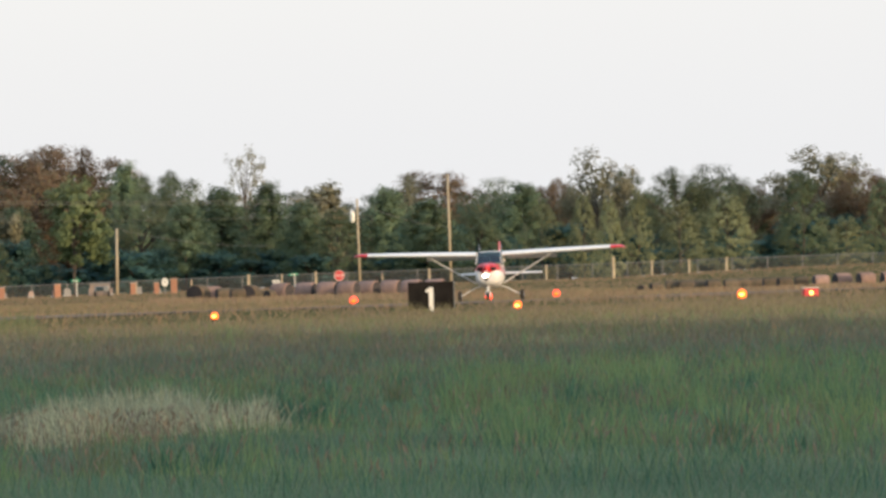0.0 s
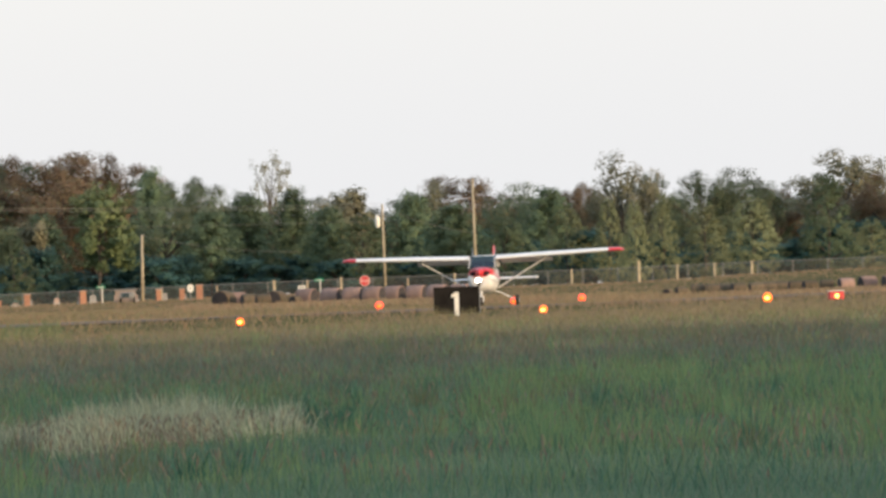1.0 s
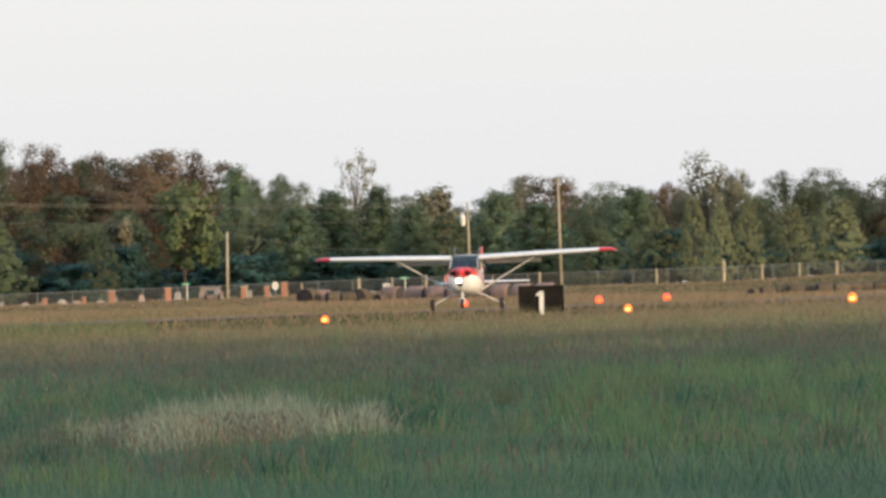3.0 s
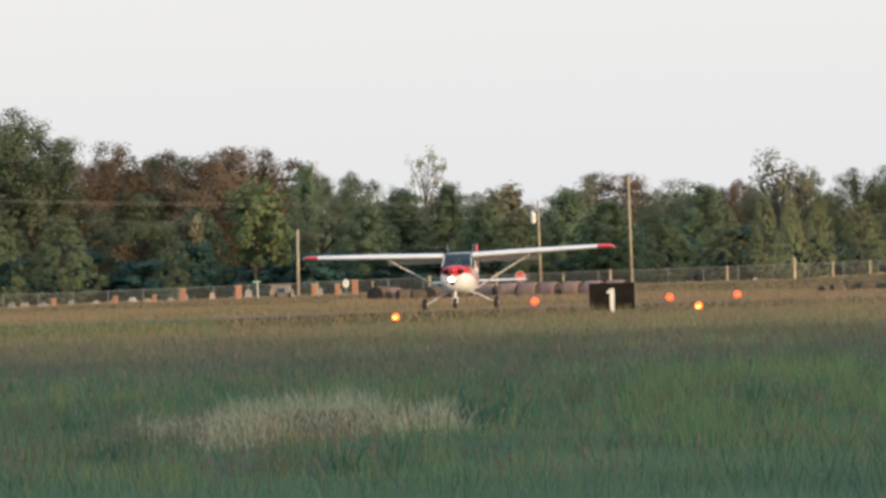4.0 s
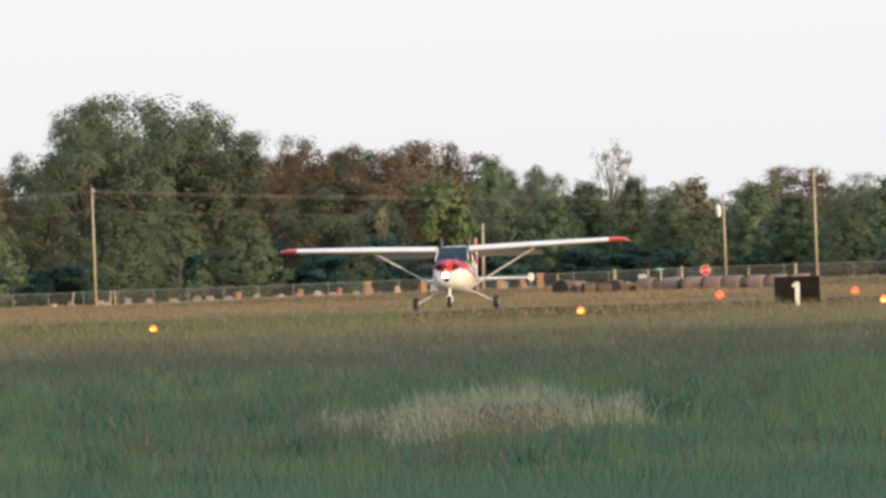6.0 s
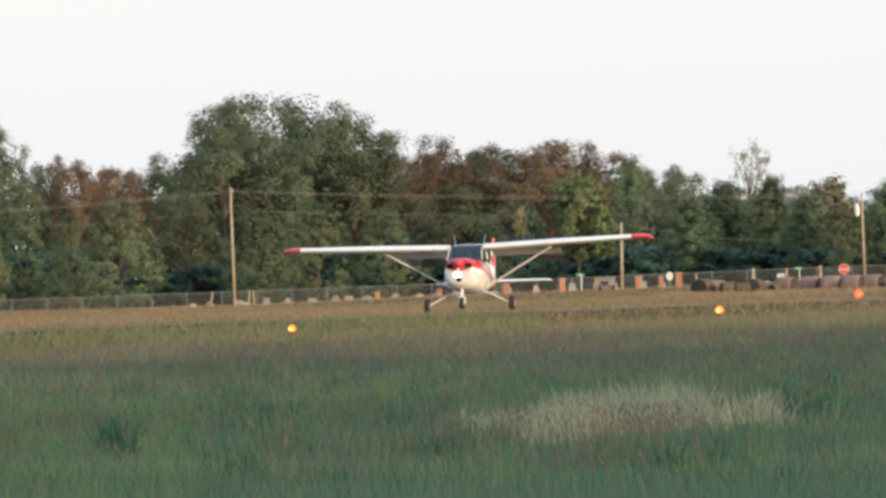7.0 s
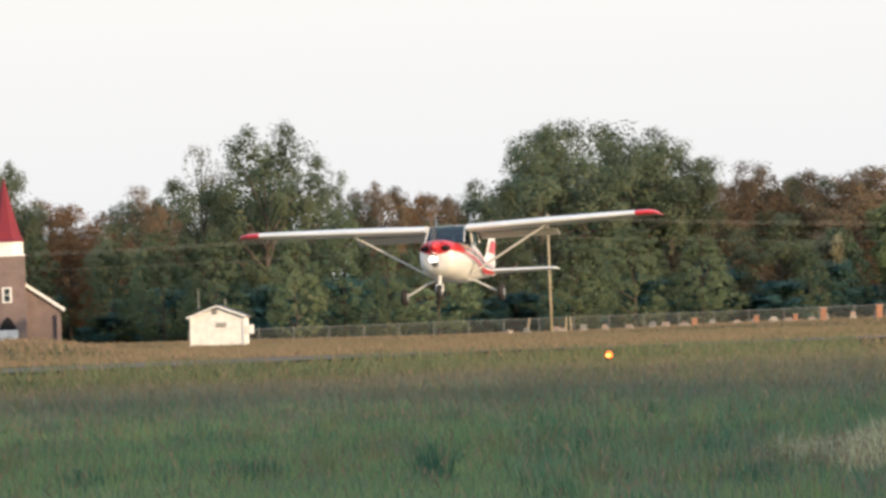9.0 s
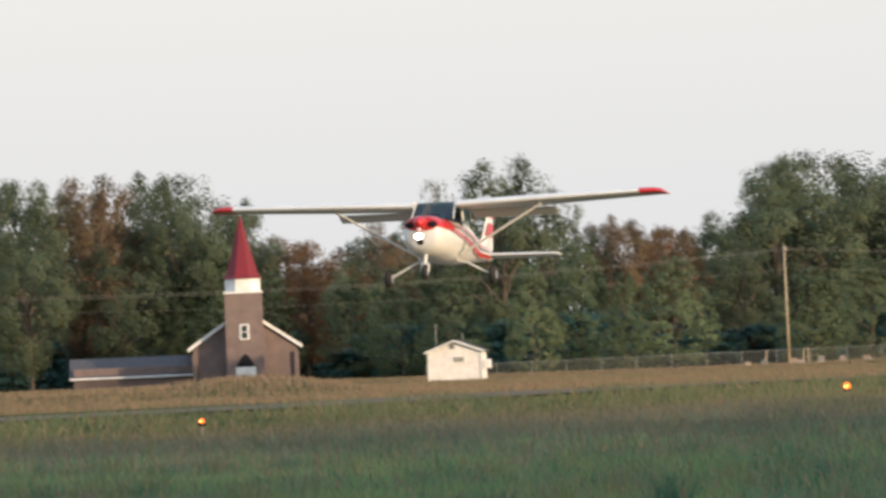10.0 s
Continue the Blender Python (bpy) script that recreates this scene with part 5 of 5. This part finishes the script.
def clumps(name, places, per, spread, h0, h1, w, mat, label):
    """Single plants of taller grass: blades springing from one root, highest in the middle."""
    cx, cy = places
    n = len(cx)
    size = np.repeat(RNG.uniform(0.6, 1.4, n), per)
    tall = np.repeat(RNG.uniform(h0, h1, n), per)
    q = np.abs(RNG.normal(0, 0.55, n * per))
    t = RNG.uniform(0, 2 * math.pi, n * per)
    ox, oy = q * np.cos(t) * spread * size, q * np.sin(t) * spread * size
    x, y = np.repeat(cx, per) + ox, np.repeat(cy, per) + oy
    h = tall * RNG.uniform(0.55, 1.05, n * per) * np.exp(-0.5 * q * q)
    foot = np.stack([x, y, ground_z(x, y) - 0.02], -1)
    tip = foot + np.stack([ox * 0.7 + RNG.normal(0, 0.22, n * per) * h, oy * 0.7 + RNG.normal(0, 0.22, n * per) * h, h], -1)
    a = RNG.uniform(0, 2 * math.pi, n * per)
    across = np.stack([np.cos(a), np.sin(a) * 0.5, 0 * a], -1) * (w * RNG.uniform(0.6, 1.4, n * per))[:, None]
    v = np.stack([foot - across, foot + across, tip + across * 0.3, tip - across * 0.3], 1).reshape(-1, 3)
    stuff(link(name, raw(name, v, np.arange(n * per)[:, None] * 4 + (0, 1, 2, 3), mat), None), label)


clumps("green_clumps", field(420, 68, 170, side1=59.5), 60, 0.20, 0.24, 0.42, 0.006, GRASS_LIGHT, "fresh yellow-green clumps of grass in the meadow")
clumps("dark_clumps", field(340, 74, 180, side1=59.5), 60, 0.22, 0.26, 0.44, 0.006, WEED, "dark green rank clumps in the meadow")
clumps("olive_clumps", field(420, 80, 215, side1=59.5), 55, 0.24, 0.26, 0.46, 0.007, GRASS_OLIVE, "olive ripening clumps in the meadow")
clumps("dusky_clumps", field(520, 72, 230, side1=59.5), 55, 0.28, 0.22, 0.44, 0.006, GRASS_DUSK, "greyish seeding clumps in the meadow")
clumps("damp_clumps", field(150, 82, 150, u0=0, u1=900), 60, 0.32, 0.30, 0.55, 0.007, GRASS_LIGHT, "tall fresh green clumps in the damper part of the meadow")

clumps("verge_tufts", field(700, 215, 350, u0=-1300, u1=950, side1=60.5), 36, 0.45, 0.34, 0.56, 0.011, GRASS_OLIVE, "taller olive tufts catching the light before the runway")
clumps("fresh_tufts", field(160, 190, 330, u0=-500, u1=950, side1=60.5), 36, 0.45, 0.30, 0.50, 0.011, GRASS_LIGHT, "fresh green tufts among the seeding grass")

# the pale feathery patch: low at its ends, highest in the middle
PLUME_U = (-900, -850, -740, -700, -600, -460, -430, -395, -330, -275, -225)
PLUME_H = (0.12, 0.26, 0.32, 0.44, 0.47, 0.49, 0.42, 0.36, 0.42, 0.28, 0.10)


def plumes(u, d, su, sd, n):
    a = (u + RNG.normal(0, su, n)) / FOCAL
    dd = d + RNG.normal(0, sd, n)
    return dd * np.sin(a), dd * np.cos(a)


def straw_patch(n, u0, u1, d0, d1, low, high, long, w, mat=STRAW):
    u = RNG.uniform(u0, u1, n)
    d = d0 + (d1 - d0) * RNG.uniform(0, 1, n) + 1.5 * np.sin(u * 0.021)
    x, y = d * np.sin(u / FOCAL), d * np.cos(u / FOCAL)
    tops = np.interp(u, PLUME_U, PLUME_H) * (1 + 0.10 * np.sin(u * 0.11) + 0.08 * np.sin(u * 0.29 + d))
    ob = heads("straw_plumes", (x, y), low, high, long, w, mat, 0.24, tops)
    stuff(ob, "patch of pale dry feathery grass plumes")


straw_patch(6200, -890, -235, 96, 106, 0.62, 1.02, 0.15, 0.0036)
straw_patch(3000, -760, -260, 94, 99, 0.35, 0.85, 0.14, 0.0036)
straw_patch(1500, -1130, -850, 96, 108, 0.8, 1.7, 0.10, 0.0036)
stuff(heads("dark_seed_heads", plumes(-540, 95, 130, 2.0, 700), 0.16, 0.42, 0.05, 0.008, SEED, 0.2), "dark seed heads among the pale plumes")


def tuft(u, d, h, w, n, label, mat=WEED):
    a = (u + RNG.normal(0, w, n)) / FOCAL
    dd = d + RNG.normal(0, 0.25, n)
    ob = blades("grass_tuft", (dd * np.sin(a), dd * np.cos(a)), h * 0.5, h, 0.009, mat, 0.22, True, 0.0)
    stuff(ob, label)


for u, d, h, w, n in ((-262, 100, 0.46, 26, 260), (-505, 79, 0.34, 14, 120), (-1478, 92, 0.50, 13, 130), (330, 74, 0.30, 20, 90), (620, 76, 0.34, 22, 80), 
                      (-900, 84, 0.36, 20, 120), (-1250, 80, 0.34, 20, 120), (-1800, 96, 0.4, 30, 160), (-2100, 90, 0.38, 26, 140), (-2500, 84, 0.36, 26, 140)):
    tuft(u, d, h, w, n, "dark green tuft of taller grass in the meadow")
for u, n in ((-60, 60), (-35, 40), (-5, 70), (12, 60)):
    tuft(u, 402.5, 0.62, 9, n, "rank grass at the foot of the distance sign", GRASS_MID)


# ---- movement ----
FLIGHT = [    # seconds, metres along the runway, across it, height over it, nose up, bank, swing of the nose
    (0.0, 486.69, 72.89, 0.00, 0.56, -0.48, 4.28),
    (0.5, 479.99, 72.37, 0.00, 0.70, -0.63, 3.86),
    (1.0, 467.98, 71.34, 0.00, 0.80, -0.65, 4.18),
    (1.5, 457.94, 70.56, 0.00, 1.12, -0.80, 4.30),
    (2.0, 450.36, 70.25, 0.00, 1.46, -0.73, 3.78),
    (2.5, 443.88, 70.28, 0.00, 1.63, -0.46, 3.14),
    (4.0, 419.80, 70.36, 0.00, 1.83, -0.71, 2.93),
    (4.5, 408.73, 70.01, 0.00, 1.97, -0.64, 3.56),
    (5.0, 397.42, 69.58, 0.00, 1.99, -0.69, 3.69),
    (6.5, 363.40, 68.60, 0.00, 2.67, -0.34, 3.23),
    (7.0, 352.07, 68.43, 0.06, 3.01, -0.63, 3.13),
    (7.5, 340.12, 68.16, 0.20, 3.42, -0.26, 2.46),
    (8.0, 327.83, 67.86, 0.45, 3.69, -0.39, 1.40),
    (8.5, 316.29, 67.83, 0.79, 3.78, -0.99, 0.94),
    (9.0, 304.63, 67.91, 1.24, 3.76, -1.54, 1.09),
    (9.5, 294.02, 68.44, 1.83, 4.49, -1.16, 0.77),
    (10.0, 279.82, 68.38, 2.65, 4.90, -0.11, 1.11),
]


def motions():
    rows = []
    for t, s, side, z, up, bank, swing in FLIGHT:
        p = on_runway(s, side)
        rows.append((t, pose(p.x, p.y, p.z + z + 0.04, 0, 0, 180 - math.degrees(RUNWAY_TURN) + swing) @ pose(0, 0, 0, up, 0, 0) @ pose(0, 0, 0, 0, -bank, 0)))
    walk(AIRCRAFT, rows)
    walk(PROPELLER, [(k / FPS, pose(0, 2.17, 1.30) @ pose(0, 0, 0, 0, 83.0 * k, 0)) for k in range(0, int(10 * FPS) + 1)])


motions()
